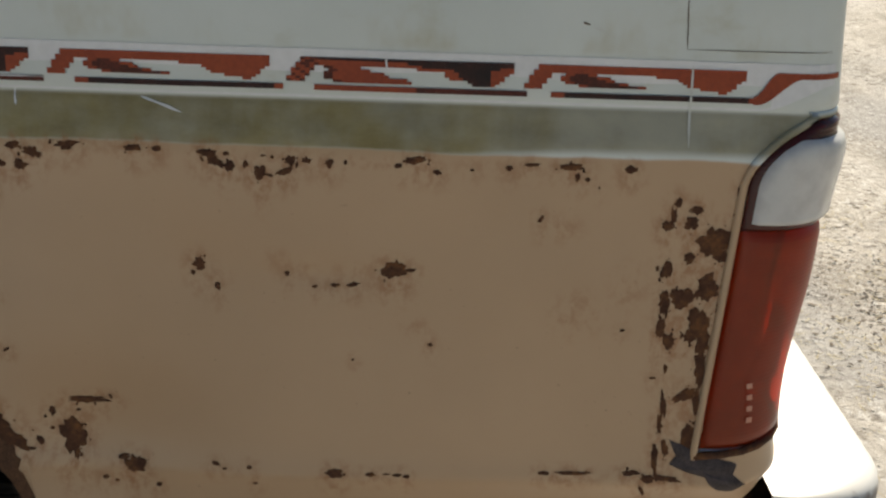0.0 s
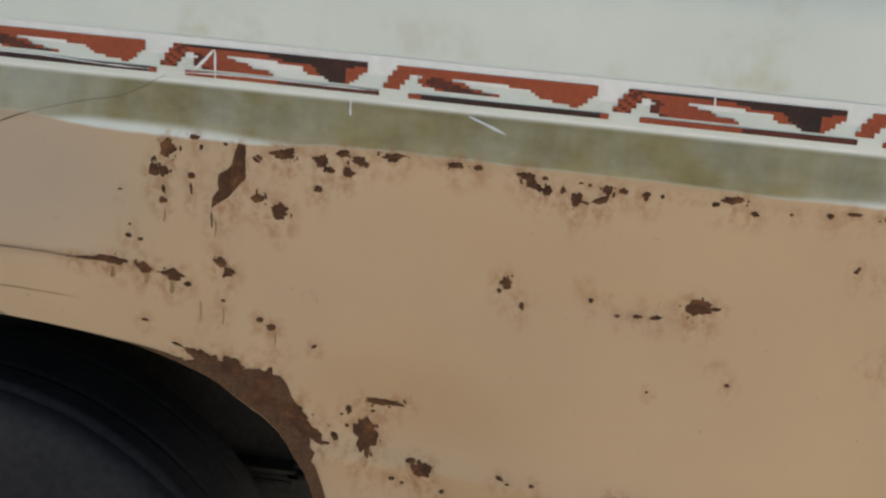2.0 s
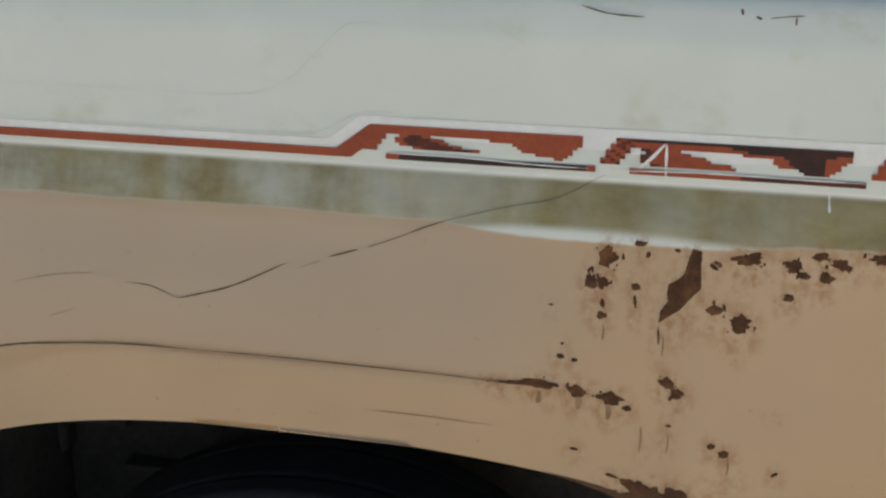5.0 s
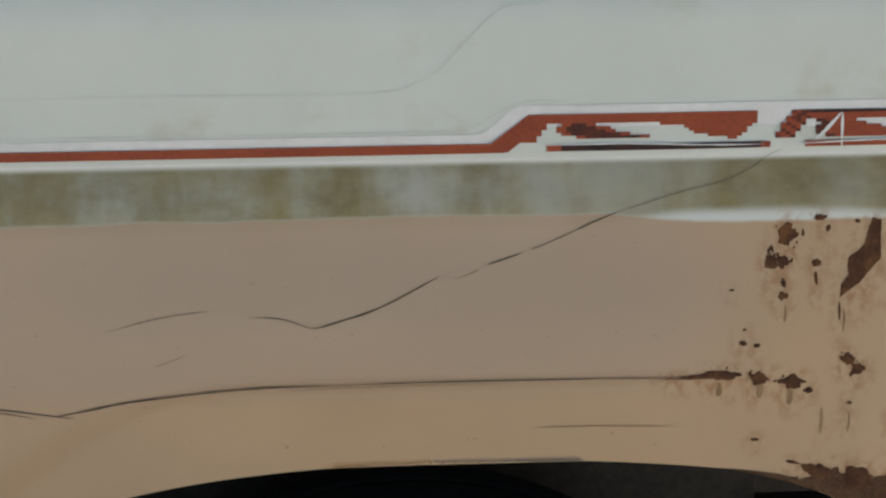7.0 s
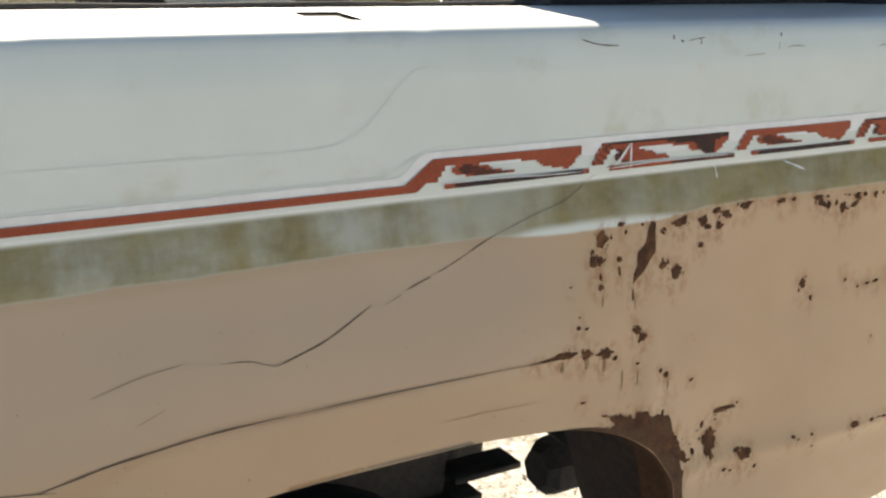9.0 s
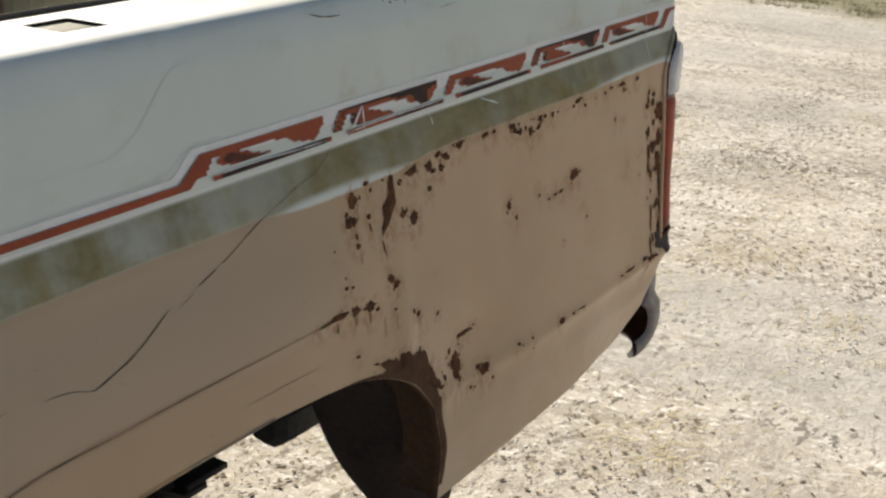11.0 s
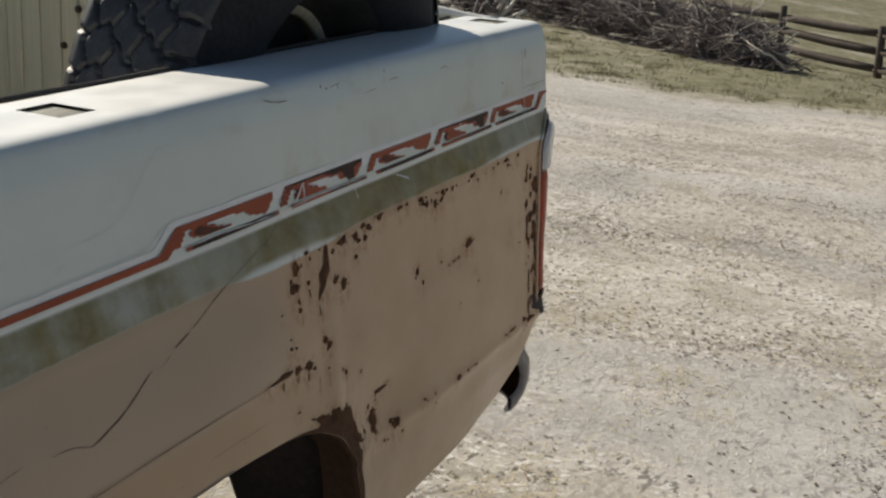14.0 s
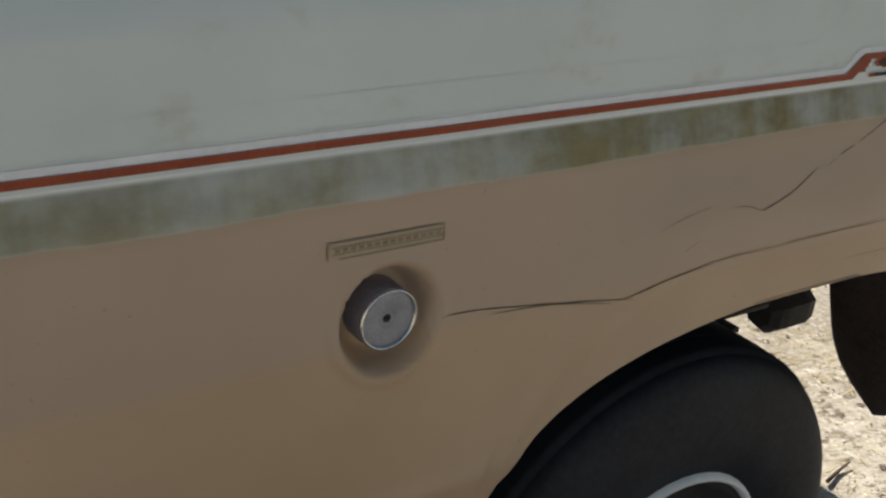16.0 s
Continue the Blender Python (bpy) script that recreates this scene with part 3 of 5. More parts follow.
RUST_TRIM_REAR = [
    (0.709, 1.209, 0.0040, 0.0037, 6), (0.725, 1.210, 0.0018, 0.0025, 6), (0.792, 1.214, 0.0109, 0.0036, 6), (0.776, 1.208, 0.0037, 0.0024, 6),
    (0.814, 1.203, 0.0042, 0.0024, -9), (0.848, 1.206, 0.0021, 0.0012, 6), (0.884, 1.209, 0.0036, 0.0027, 6), (0.906, 1.213, 0.0074, 0.0015, 6),
    (0.945, 1.212, 0.0124, 0.0035, 1), (0.951, 1.202, 0.0027, 0.0041, 6), (0.961, 1.200, 0.0026, 0.0021, 6), (0.973, 1.192, 0.0012, 0.0012, 6),
    (1.003, 1.211, 0.0062, 0.0035, 2), (0.906, 1.213, 0.0070, 0.0016, 2),
]
RUST_DENT = [
    (0.581, 1.102, 0.0062, 0.0065, 7), (0.575, 1.093, 0.0023, 0.0027, 36), (0.599, 1.080, 0.0027, 0.0039, 7), (0.668, 1.095, 0.0026, 0.0026, 6),
    (0.696, 1.082, 0.0030, 0.0015, 6), (0.716, 1.084, 0.0053, 0.0019, -3), (0.734, 1.085, 0.0060, 0.0022, 12), (0.735, 1.006, 0.0015, 0.0015, 7),
    (0.774, 1.101, 0.0132, 0.0078, 7), (0.790, 1.102, 0.0062, 0.0019, 7), (0.918, 1.159, 0.0018, 0.0045, -34), (0.735, 1.006, 0.0013, 0.0013, 7),
    (0.813, 1.024, 0.0025, 0.0022, 7), (1.007, 1.045, 0.0027, 0.0015, 7),
]
RUST_ARCH = [
    (0.263, 0.983, 0.0155, 0.0067, -15), (0.299, 0.974, 0.0178, 0.0121, -6), (0.336, 0.962, 0.0118, 0.0138, 1), (0.333, 0.941, 0.0230, 0.0131, -30),
    (0.360, 0.926, 0.0201, 0.0127, -36), (0.383, 0.905, 0.0188, 0.0087, -36), (0.399, 0.893, 0.0074, 0.0020, -3), (0.238, 0.993, 0.0068, 0.0014, -14),
    (0.250, 0.988, 0.0047, 0.0020, -25),
]
RUST_BEHIND_ARCH = [
    (0.463, 0.948, 0.0205, 0.0041, 1), (0.444, 0.908, 0.0122, 0.0170, 5), (0.447, 0.888, 0.0031, 0.0081, 5), (0.425, 0.934, 0.0037, 0.0047, 4),
    (0.417, 0.928, 0.0020, 0.0017, 3), (0.451, 0.935, 0.0027, 0.0014, 6), (0.410, 0.902, 0.0030, 0.0057, 32), (0.423, 0.914, 0.0020, 0.0024, 3),
    (0.508, 0.876, 0.0101, 0.0090, 10), (0.496, 0.884, 0.0062, 0.0031, 8), (0.476, 0.859, 0.0039, 0.0025, 9), (0.488, 0.855, 0.0025, 0.0018, 10),
    (0.532, 0.853, 0.0032, 0.0028, 12),
]
RUST_SILL = [
    (0.594, 0.885, 0.0047, 0.0024, -16), (0.603, 0.880, 0.0027, 0.0012, 3), (0.629, 0.883, 0.0032, 0.0023, 22), (0.635, 0.863, 0.0027, 0.0018, 3),
    (0.718, 0.880, 0.0088, 0.0050, -9), (0.755, 0.879, 0.0053, 0.0023, 1), (0.783, 0.879, 0.0041, 0.0018, 1), (0.793, 0.878, 0.0035, 0.0024, 1),
    (0.772, 0.880, 0.0041, 0.0009, 1), (1.028, 0.887, 0.0084, 0.0030, 1), (0.967, 0.885, 0.0177, 0.0021, 1), (0.937, 0.884, 0.0059, 0.0021, 1),
]
RUST_SEAM = [
    (1.053, 1.180, 0.0032, 0.0055, 2), (1.044, 1.156, 0.0059, 0.0048, 2), (1.049, 1.166, 0.0032, 0.0087, 2), (1.072, 1.173, 0.0063, 0.0043, 2),
    (1.068, 1.159, 0.0071, 0.0075, 2), (1.091, 1.141, 0.0151, 0.0144, 2), (1.100, 1.126, 0.0080, 0.0072, 2), (1.069, 1.123, 0.0052, 0.0052, 2),
    (1.047, 1.109, 0.0056, 0.0088, 2), (1.038, 1.111, 0.0016, 0.0036, 2), (1.065, 1.080, 0.0109, 0.0109, 2), (1.089, 1.092, 0.0113, 0.0121, 2),
    (1.048, 1.075, 0.0044, 0.0141, 2), (1.046, 1.049, 0.0049, 0.0106, 2), (1.056, 1.034, 0.0057, 0.0098, 2), (1.084, 1.056, 0.0106, 0.0154, 2),
]
RUST_SEAM_LOW = [
    (1.077, 1.040, 0.0073, 0.0073, 2), (1.090, 1.033, 0.0074, 0.0147, 2), (1.091, 1.007, 0.0062, 0.0197, 2), (1.077, 0.976, 0.0128, 0.0070, 27),
    (1.090, 0.967, 0.0037, 0.0149, 1), (1.055, 1.004, 0.0021, 0.0049, 2), (1.042, 0.994, 0.0041, 0.0012, 2), (1.056, 0.964, 0.0029, 0.0141, 9),
    (1.054, 0.944, 0.0025, 0.0104, 1), (1.052, 0.905, 0.0034, 0.0193, 5), (1.047, 0.881, 0.0068, 0.0046, 1), (1.066, 0.882, 0.0135, 0.0034, -4),
    (1.042, 0.865, 0.0025, 0.0093, 22), (1.086, 0.929, 0.0084, 0.0159, 1), (1.062, 0.915, 0.0040, 0.0090, 10),
]
RUST_TAIL_EDGE = [
    (1.111, 1.140, 0.0016, 0.0048, 2), (1.110, 1.114, 0.0020, 0.0112, 2), (1.105, 1.089, 0.0016, 0.0145, 2), (1.102, 1.068, 0.0016, 0.0114, 2),
    (1.111, 1.168, 0.0032, 0.0020, 2), (1.1115, 1.192, 0.0016, 0.0055, 2),
]
ALL_RUST = [("shoulder", RUST_SHOULDER), ("slash", RUST_SLASH), ("crease", RUST_CREASE), ("trim", RUST_UNDER_TRIM), ("trim_rear", RUST_TRIM_REAR), ("dent", RUST_DENT),
            ("arch", RUST_ARCH), ("behind_arch", RUST_BEHIND_ARCH), ("sill", RUST_SILL), ("seam", RUST_SEAM), ("seam_low", RUST_SEAM_LOW), ("tail", RUST_TAIL_EDGE)]


def rust_patch(verts, faces, x, z, rx, rz, lean, seed):
    """A ragged flake outline that follows the skin; its rim lies on the paint, the inside stands a hair proud."""
    n = 26
    base = len(verts)
    c, s = math.cos(radians(lean)), math.sin(radians(lean))
    verts.append(skin(x, z, 0.0011))
    for ringno, scale, out in ((0, 0.72, 0.0012), (1, 1.0, 0.0007)):
        for k in range(n):
            a = 2 * math.pi * k / n
            j = 1 + 0.34 * noise.noise((math.cos(a) * 1.3 + seed * 3.1, math.sin(a) * 1.3, seed)) + (0.55 * noise.noise((math.cos(a) * 3.4 + seed, math.sin(a) * 3.4, seed + 7)) if ringno else 0)
            px, pz = rx * scale * j * math.cos(a), rz * scale * j * math.sin(a)
            q = skin(x + px * c - pz * s, max(z + px * s + pz * c, arch_z(x + px * c - pz * s) + 0.0005), out)
            verts.append(q)
    for k in range(n):
        k2 = (k + 1) % n
        faces.append((base, base + 1 + k, base + 1 + k2))
        faces.append((base + 1 + k, base + 1 + n + k, base + 1 + n + k2, base + 1 + k2))


def rust_flake(verts, faces, outline, seed):
    """A large bare patch with its own outline, its edge broken into small bites."""
    base = len(verts)
    cu, cz = sum(p[0] for p in outline) / len(outline), sum(p[1] for p in outline) / len(outline)
    edge = []
    for (ua, za), (ub, zb) in zip(outline, outline[1:] + outline[:1]):
        for q in range(5):
            f = q / 5
            u, z = ua + (ub - ua) * f, za + (zb - za) * f
            bite = 0.0012 * noise.noise((u * 420, z * 420, seed)) + 0.0007 * noise.noise((u * 1500, z * 1500, seed))
            edge.append((u + bite, z + bite))
    rings = 5
    for k in range(1, rings + 1):
        g = k / rings
        for u, z in edge:
            verts.append(skin(cu + (u - cu) * g, cz + (z - cz) * g, 0.0007 + 0.0006 * (k < rings)))
    n = len(edge)
    for k in range(rings - 1):
        for i in range(n):
            a, b = base + k * n + i, base + k * n + (i + 1) % n
            faces.append((a, a + n, b + n, b))
    faces.append(tuple(base + i for i in range(n)))


blobs, seed = [], 0
for region, rows_ in ALL_RUST:
    rv, rf = [], []
    for (x, z, rx, rz, lean) in rows_:
        seed += 1
        rust_patch(rv, rf, x, z, rx, rz, lean, seed * 1.37)
        blobs.append((x, z, rx, rz))
        # crumbs of rust round the larger flakes
        if rx * rz > 2.5e-5:
            for _ in range(3):
                a, d = random.uniform(0, 6.28), random.uniform(1.1, 1.6)
                rr = random.uniform(0.0004, 0.0014)
                rust_patch(rv, rf, x + math.cos(a) * rx * d, z + math.sin(a) * rz * d, rr, rr * random.uniform(0.5, 2.6), random.uniform(-30, 30), seed + d)
    if region == "slash":
        rust_flake(rv, rf, SLASH_OUTLINE, 4.2)
        blobs += [(0.298, 1.200, 0.007, 0.012), (0.288, 1.175, 0.011, 0.012), (0.276, 1.157, 0.005, 0.008)]
    tagged(mesh_object("rust_patch", rv, rf, RUST, bedside, label="flaking dark brown rust"), kind="stuff")
# rust along the rear lip of the wheel opening
rv, rf = [], []
edge_line = [(0.150 + 0.249 * k / 79, arch_z(0.150 + 0.249 * k / 79)) for k in range(80)]
edge_line += [(0.3995, edge_line[-1][1] - (edge_line[-1][1] - 0.735) * k / 30) for k in range(1, 31)]
run = 0.0
for k, (x, z) in enumerate(edge_line):
    xa, za = edge_line[max(0, k - 2)]
    xb, zb = edge_line[min(len(edge_line) - 1, k + 2)]
    t = Vector((xb - xa, zb - za)).normalized()
    nx, nz = (-t.y, t.x) if t.x > 0.05 else (1.0, 0.25)
    if k:
        run += math.hypot(x - edge_line[k - 1][0], z - edge_line[k - 1][1])
    w = 0.004 + 0.019 * step(0.085, 0.135, run) + 0.022 * bell(run, 0.185, 0.034) - 0.010 * step(0.22, 0.30, run)
    w += (0.010 * noise.noise((run * 45, 0, 0)) + 0.007 * noise.noise((run * 150, 5, 0))) * step(0.06, 0.13, run) * step(0.34, 0.22, run)
    w = max(0.0002, (w * step(0.47, 0.33, run) + 0.0015) * step(0.0, 0.10, run))
    for q in (0.02, 0.35, 0.7, 1.0):
        px, pz = x + nx * w * q, z + nz * w * q
        rv.append(skin(px, max(pz, arch_z(px) + 0.0004) if px < 0.399 else pz, 0.0009))
rf = [(4 * k + m, 4 * k + m + 1, 4 * k + m + 5, 4 * k + m + 4) for k in range(len(edge_line) - 1) for m in range(3)]
tagged(mesh_object("lip_rust", rv, rf, LIP_RUST, bedside, label="rusted wheel-opening lip"), kind="stuff")
# stain field round the patches
sarr = np.zeros(len(sv))
P3 = np.array([tuple(p) for p in sv])
for (x, z, rx, rz) in blobs:
    dz = P3[:, 2] - z
    down = np.where(dz < 0, 2.2, 1.0)
    d = np.sqrt(((P3[:, 0] - x) / (rx + 0.004)) ** 2 + (dz / ((rz + 0.004) * down)) ** 2)
    sarr = np.maximum(sarr, np.clip(1.9 - d, 0, 1) * min(1.0, (rx * rz / 4e-5) ** 0.5 + 0.25))
# faint orange bloom where rust is only starting
BLOOM = [(0.266, 1.022, 0.004, 0.014), (0.285, 1.030, 0.005, 0.012), (0.330, 1.012, 0.005, 0.014), (0.382, 1.062, 0.006, 0.004), (0.596, 1.088, 0.012, 0.006), (0.660, 1.108, 0.008, 0.008),
         (0.680, 1.098, 0.012, 0.006), (0.735, 1.096, 0.020, 0.006), (0.500, 1.219, 0.030, 0.004), (0.740, 1.210, 0.030, 0.003), (0.860, 1.208, 0.025, 0.004), (0.960, 1.060, 0.020, 0.020),
         (1.010, 1.090, 0.014, 0.020), (0.940, 1.150, 0.016, 0.010), (0.800, 1.040, 0.010, 0.006), (0.340, 0.995, 0.020, 0.008), (0.225, 1.190, 0.014, 0.022), (0.300, 1.190, 0.010, 0.020)]
for (x, z, rx, rz) in BLOOM:
    d = np.sqrt(((P3[:, 0] - x) / (rx + 0.004)) ** 2 + ((P3[:, 2] - z) / (rz + 0.004)) ** 2)
    sarr = np.maximum(sarr, np.clip(1.5 - d, 0, 1) * 0.6)
attr = bedside.data.attributes.new("stain", "FLOAT", "POINT")
attr.data.foreach_set("value", sarr.astype(np.float32))


# ---- scratches, cracks, seams and crease shade as thin strips on the skin ----
def strip(name, pts, width, mat, out=0.0008, label="", smooth_steps=6):
    """A strip along a smooth line through pts (u, z), tapered at both ends."""
    fine = []
    for i in range(len(pts) - 1):
        p0, p1, p2, p3 = (Vector(pts[max(0, min(len(pts) - 1, i + o))]) for o in (-1, 0, 1, 2))
        for k in range(smooth_steps):
            t = k / smooth_steps
            fine.append(0.5 * ((2 * p1) + (p2 - p0) * t + (2 * p0 - 5 * p1 + 4 * p2 - p3) * t * t + (3 * p1 - p0 - 3 * p2 + p3) * t ** 3))
    fine.append(Vector(pts[-1]))
    v, f = [], []
    for i, p in enumerate(fine):
        d = (fine[min(i + 1, len(fine) - 1)] - fine[max(i - 1, 0)]).normalized()
        nrm = Vector((-d.y, d.x))
        t = i / (len(fine) - 1)
        w = width * (0.25 + 0.75 * min(1, 5 * min(t, 1 - t))) * (0.75 + 0.5 * noise.noise((p.x * 90, p.y * 90, width * 900)))
        for sgn in (-0.5, 0.5):
            q = p + nrm * w * sgn
            v.append(skin(q.x, q.y, out))
    for i in range(len(fine) - 1):
        f.append((2 * i, 2 * i + 1, 2 * i + 3, 2 * i + 2))
    return mesh_object(name, v, f, mat, bedside, label=label)


strip("crack", [(-0.364, 1.135), (-0.319, 1.146), (-0.277, 1.151)], 0.0009, FAINT_CRACK)
strip("crack", [(-0.242, 1.145), (-0.214, 1.143), (-0.191, 1.135), (-0.179, 1.136), (-0.165, 1.140)], 0.0013, FINE_CRACK_AND_SHADE)
strip("crack", [(-0.181, 1.136), (-0.165, 1.140), (-0.130, 1.151), (-0.080, 1.175)], 0.0021, CRACK_AND_SHADE, label="open crack in the filler")
strip("crack", [(-0.066, 1.172), (-0.045, 1.180)], 0.0008, FAINT_CRACK)
strip("crack", [(-0.038, 1.184), (-0.009, 1.193)], 0.0017, CRACK_AND_SHADE)
strip("crack", [(0.0, 1.196), (0.016, 1.202), (0.040, 1.212)], 0.0012, FINE_CRACK_AND_SHADE)
strip("crack", [(0.036, 1.2105), (0.055, 1.219), (0.074, 1.2262)], 0.0015, FINE_CRACK_AND_SHADE)
strip("crack", [(0.070, 1.225), (0.091, 1.2315), (0.130, 1.2420), (0.165, 1.2495), (0.188, 1.259), (0.206, 1.2700), (0.216, 1.2755)], 0.0009, HAIR, 0.0014)
# strips along the creases put rust and the crease's shade into one colour
strip("crease_shade", [(-0.412, 1.0600), (-0.385, 1.0655), (-0.348, 1.073), (-0.30, 1.078), (-0.228, 1.082), (-0.150, 1.0832)], 0.0024, CRACK_AND_SHADE)
strip("crease_shade", [(-0.170, 1.0830), (-0.083, 1.084), (0.065, 1.083), (0.131, 1.080)], 0.0016, FINE_CRACK_AND_SHADE)
strip("crease_shade", [(-0.21, 1.0775), (-0.12, 1.0795), (-0.02, 1.0800)], 0.0009, RUN_AND_SHADE)
strip("crease_shade", [(0.00, 1.037), (0.06, 1.037), (0.13, 1.034)], 0.0009, RUN_AND_SHADE)
strip("crease_shade", [(-0.665, 1.085), (-0.62, 1.083), (-0.574, 1.078), (-0.48, 1.068), (-0.396, 1.058)], 0.0020, CRACK_AND_SHADE)
strip("crease_shade", [(-0.60, 1.074), (-0.52, 1.071), (-0.43, 1.058)], 0.0014, CRACK_AND_SHADE)
strip("scratch", [(-0.325, 1.104), (-0.297, 1.114)], 0.0010, FAINT_CRACK)
for u, z, d in ((0.166, 1.077, 0.017), (0.203, 1.071, 0.014), (0.231, 1.065, 0.016), (0.262, 1.045, 0.026), (0.287, 1.040, 0.020), (0.276, 1.135, 0.020), (0.343, 1.020, 0.018), (0.222, 1.143, 0.016)):
    strip("rust_run", [(u, z), (u + 0.001, z - d * 0.5), (u, z - d)], 0.0065 if z < 1.078 and u < 0.24 else 0.0022, RUN_AND_SHADE, label="brown rust run")
strip("scratch", [(0.502, 1.4235), (0.5018, 1.4185)], 0.0030, CRACK_AND_SHADE)
strip("scratch", [(0.5015, 1.413), (0.501, 1.403)], 0.0018, GREEN_SCRATCH)
strip("scratch", [(0.321, 1.424), (0.322, 1.419)], 0.0026, CRACK_AND_SHADE)
strip("scratch", [(0.333, 1.418), (0.338, 1.416)], 0.0026, CRACK_AND_SHADE)
strip("scratch", [(0.345, 1.417), (0.360, 1.419), (0.373, 1.420)], 0.0014, CRACK_AND_SHADE)
strip("scratch", [(0.366, 1.419), (0.366, 1.412)], 0.0020, CRACK_AND_SHADE)
strip("scratch", [(0.516, 1.405), (0.53, 1.407), (0.549, 1.406)], 0.0015, GREEN_SCRATCH)
strip("scratch", [(0.692, 1.402), (0.710, 1.404), (0.728, 1.400)], 0.0015, GREEN_SCRATCH)
strip("scratch", [(0.186, 1.422), (0.210, 1.416), (0.240, 1.414)], 0.0020, CRACK_AND_SHADE)
strip("scratch", [(0.442, 1.397), (0.478, 1.399)], 0.0012, GREEN_SCRATCH)
strip("scratch", [(0.948, 1.349), (0.955, 1.347)], 0.0020, CRACK_AND_SHADE)
strip("scratch", [(0.957, 1.345), (0.968, 1.341), (0.980, 1.335)], 0.0011, GREYLINE)
strip("scratch", [(0.528, 1.2655), (0.548, 1.259), (0.567, 1.252)], 0.0030, DECAL_WHITE, 0.0010)
strip("scratch", [(0.408, 1.270), (0.4085, 1.262), (0.4095, 1.254)], 0.0030, DECAL_WHITE, 0.0010)
strip("ghost_line", [(-1.1, 1.325), (-0.44, 1.329), (-0.154, 1.328)], 0.0007, GREYLINE)
strip("ghost_line", [(-0.160, 1.328), (-0.118, 1.330), (-0.095, 1.337), (-0.078, 1.347)], 0.0009, GREYLINE)
strip("ghost_line", [(-0.082, 1.345), (-0.074, 1.350), (-0.032, 1.392), (-0.013, 1.399), (0.010, 1.399)], 0.0009, DARKER_LINE, label="faint outline of a removed stripe")
strip("ghost_line", [(-1.3, 1.2955), (-0.6, 1.2955), (-0.24, 1.2955)], 0.0007, GREYLINE)
strip("ghost_line", [(-0.26, 1.2955), (-0.08, 1.2955), (-0.05, 1.299), (-0.01, 1.3185), (0.03, 1.3195)], 0.0010, DARKER_LINE)
strip("panel_seam", [(1.044, 1.400), (1.047, 1.36), (1.049, 1.327)], 0.0013, CRACK_AND_SHADE)
strip("panel_seam", [(1.049, 1.327), (1.12, 1.327), (1.193, 1.328)], 0.0010, CRACK_AND_SHADE)
strip("panel_seam", [(1.060, 1.400), (1.062, 1.38)], 0.0030, CRACK_AND_SHADE)
strip("panel_seam", [(1.056, 1.312), (1.057, 1.27), (1.057, 1.235)], 0.0030, GREYLINE, 0.0022)
strip("panel_seam", [(1.10, 1.317), (1.16, 1.315)], 0.0010, GREYLINE)


# ---- the decal: a woven pattern of small steps ----
def decal_a(c, r):
    lo = 4.8 - 0.45 * r
    if r < 3:
        return "R" if lo <= c <= 50 else ""
    if r <= 8 and lo <= c <= 9.0 - 0.50 * r:
        return "R"
    blot = {3: (11, 17), 4: (10, 20), 5: (10, 21), 6: (11, 24), 7: (14, 28)}.get(r)
    if blot and blot[0] <= c <= blot[1]:
        return "D" if blot[0] + 2 <= c <= blot[1] - 2 - (r == 4) else "R"
    right = {3: (31, 50), 4: (36, 49), 5: (37, 48), 6: (38, 48), 7: (41, 47), 8: (45, 46)}.get(r)
    if right and right[0] <= c <= right[1]:
        return "R"
    if r >= 10 and 8 <= c <= 53:
        return "R" if c < 11 or c > 51 else "K"
    return ""


def decal_b(c, r):
    lo = 4.8 - 0.45 * r
    if r < 3:
        if not lo <= c <= 50:
            return ""
        if c < 9:
            return "D" if (c + r) % 3 else "R"
        if r == 0:
            return "K"
        if r == 1:
            return "K" if c > 27 else "R"
        return "K" if 30 < c < 48 else "R"
    if r <= 8 and lo <= c <= 9.0 - 0.50 * r:
        return "D" if (c * 2 + r) % 3 == 0 else "R"
    blot = {3: (10, 17), 4: (11, 19), 5: (10, 22), 6: (10, 23), 7: (10, 27), 8: (12, 28)}.get(r)
    if blot and blot[0] <= c <= blot[1]:
        return "D" if c < blot[0] + 2 else "R"
    right = {3: (30, 50), 4: (36, 49), 5: (36, 48), 6: (37, 48), 7: (41, 47), 8: (42, 46)}.get(r)
    if right and right[0] <= c <= right[1]:
        return "K" if 36 + r // 2 < c < 46 else "R"
    if r >= 10 and 8 <= c <= 53:
        return "R" if c < 30 else "D"
    return ""


DECAL_TOP, CELL_H = 1.3085, 0.00262
mats = {"R": ("red_block", DECAL_RED), "D": ("maroon_block", DECAL_DARK), "K": ("black_block", DECAL_BLACK)}


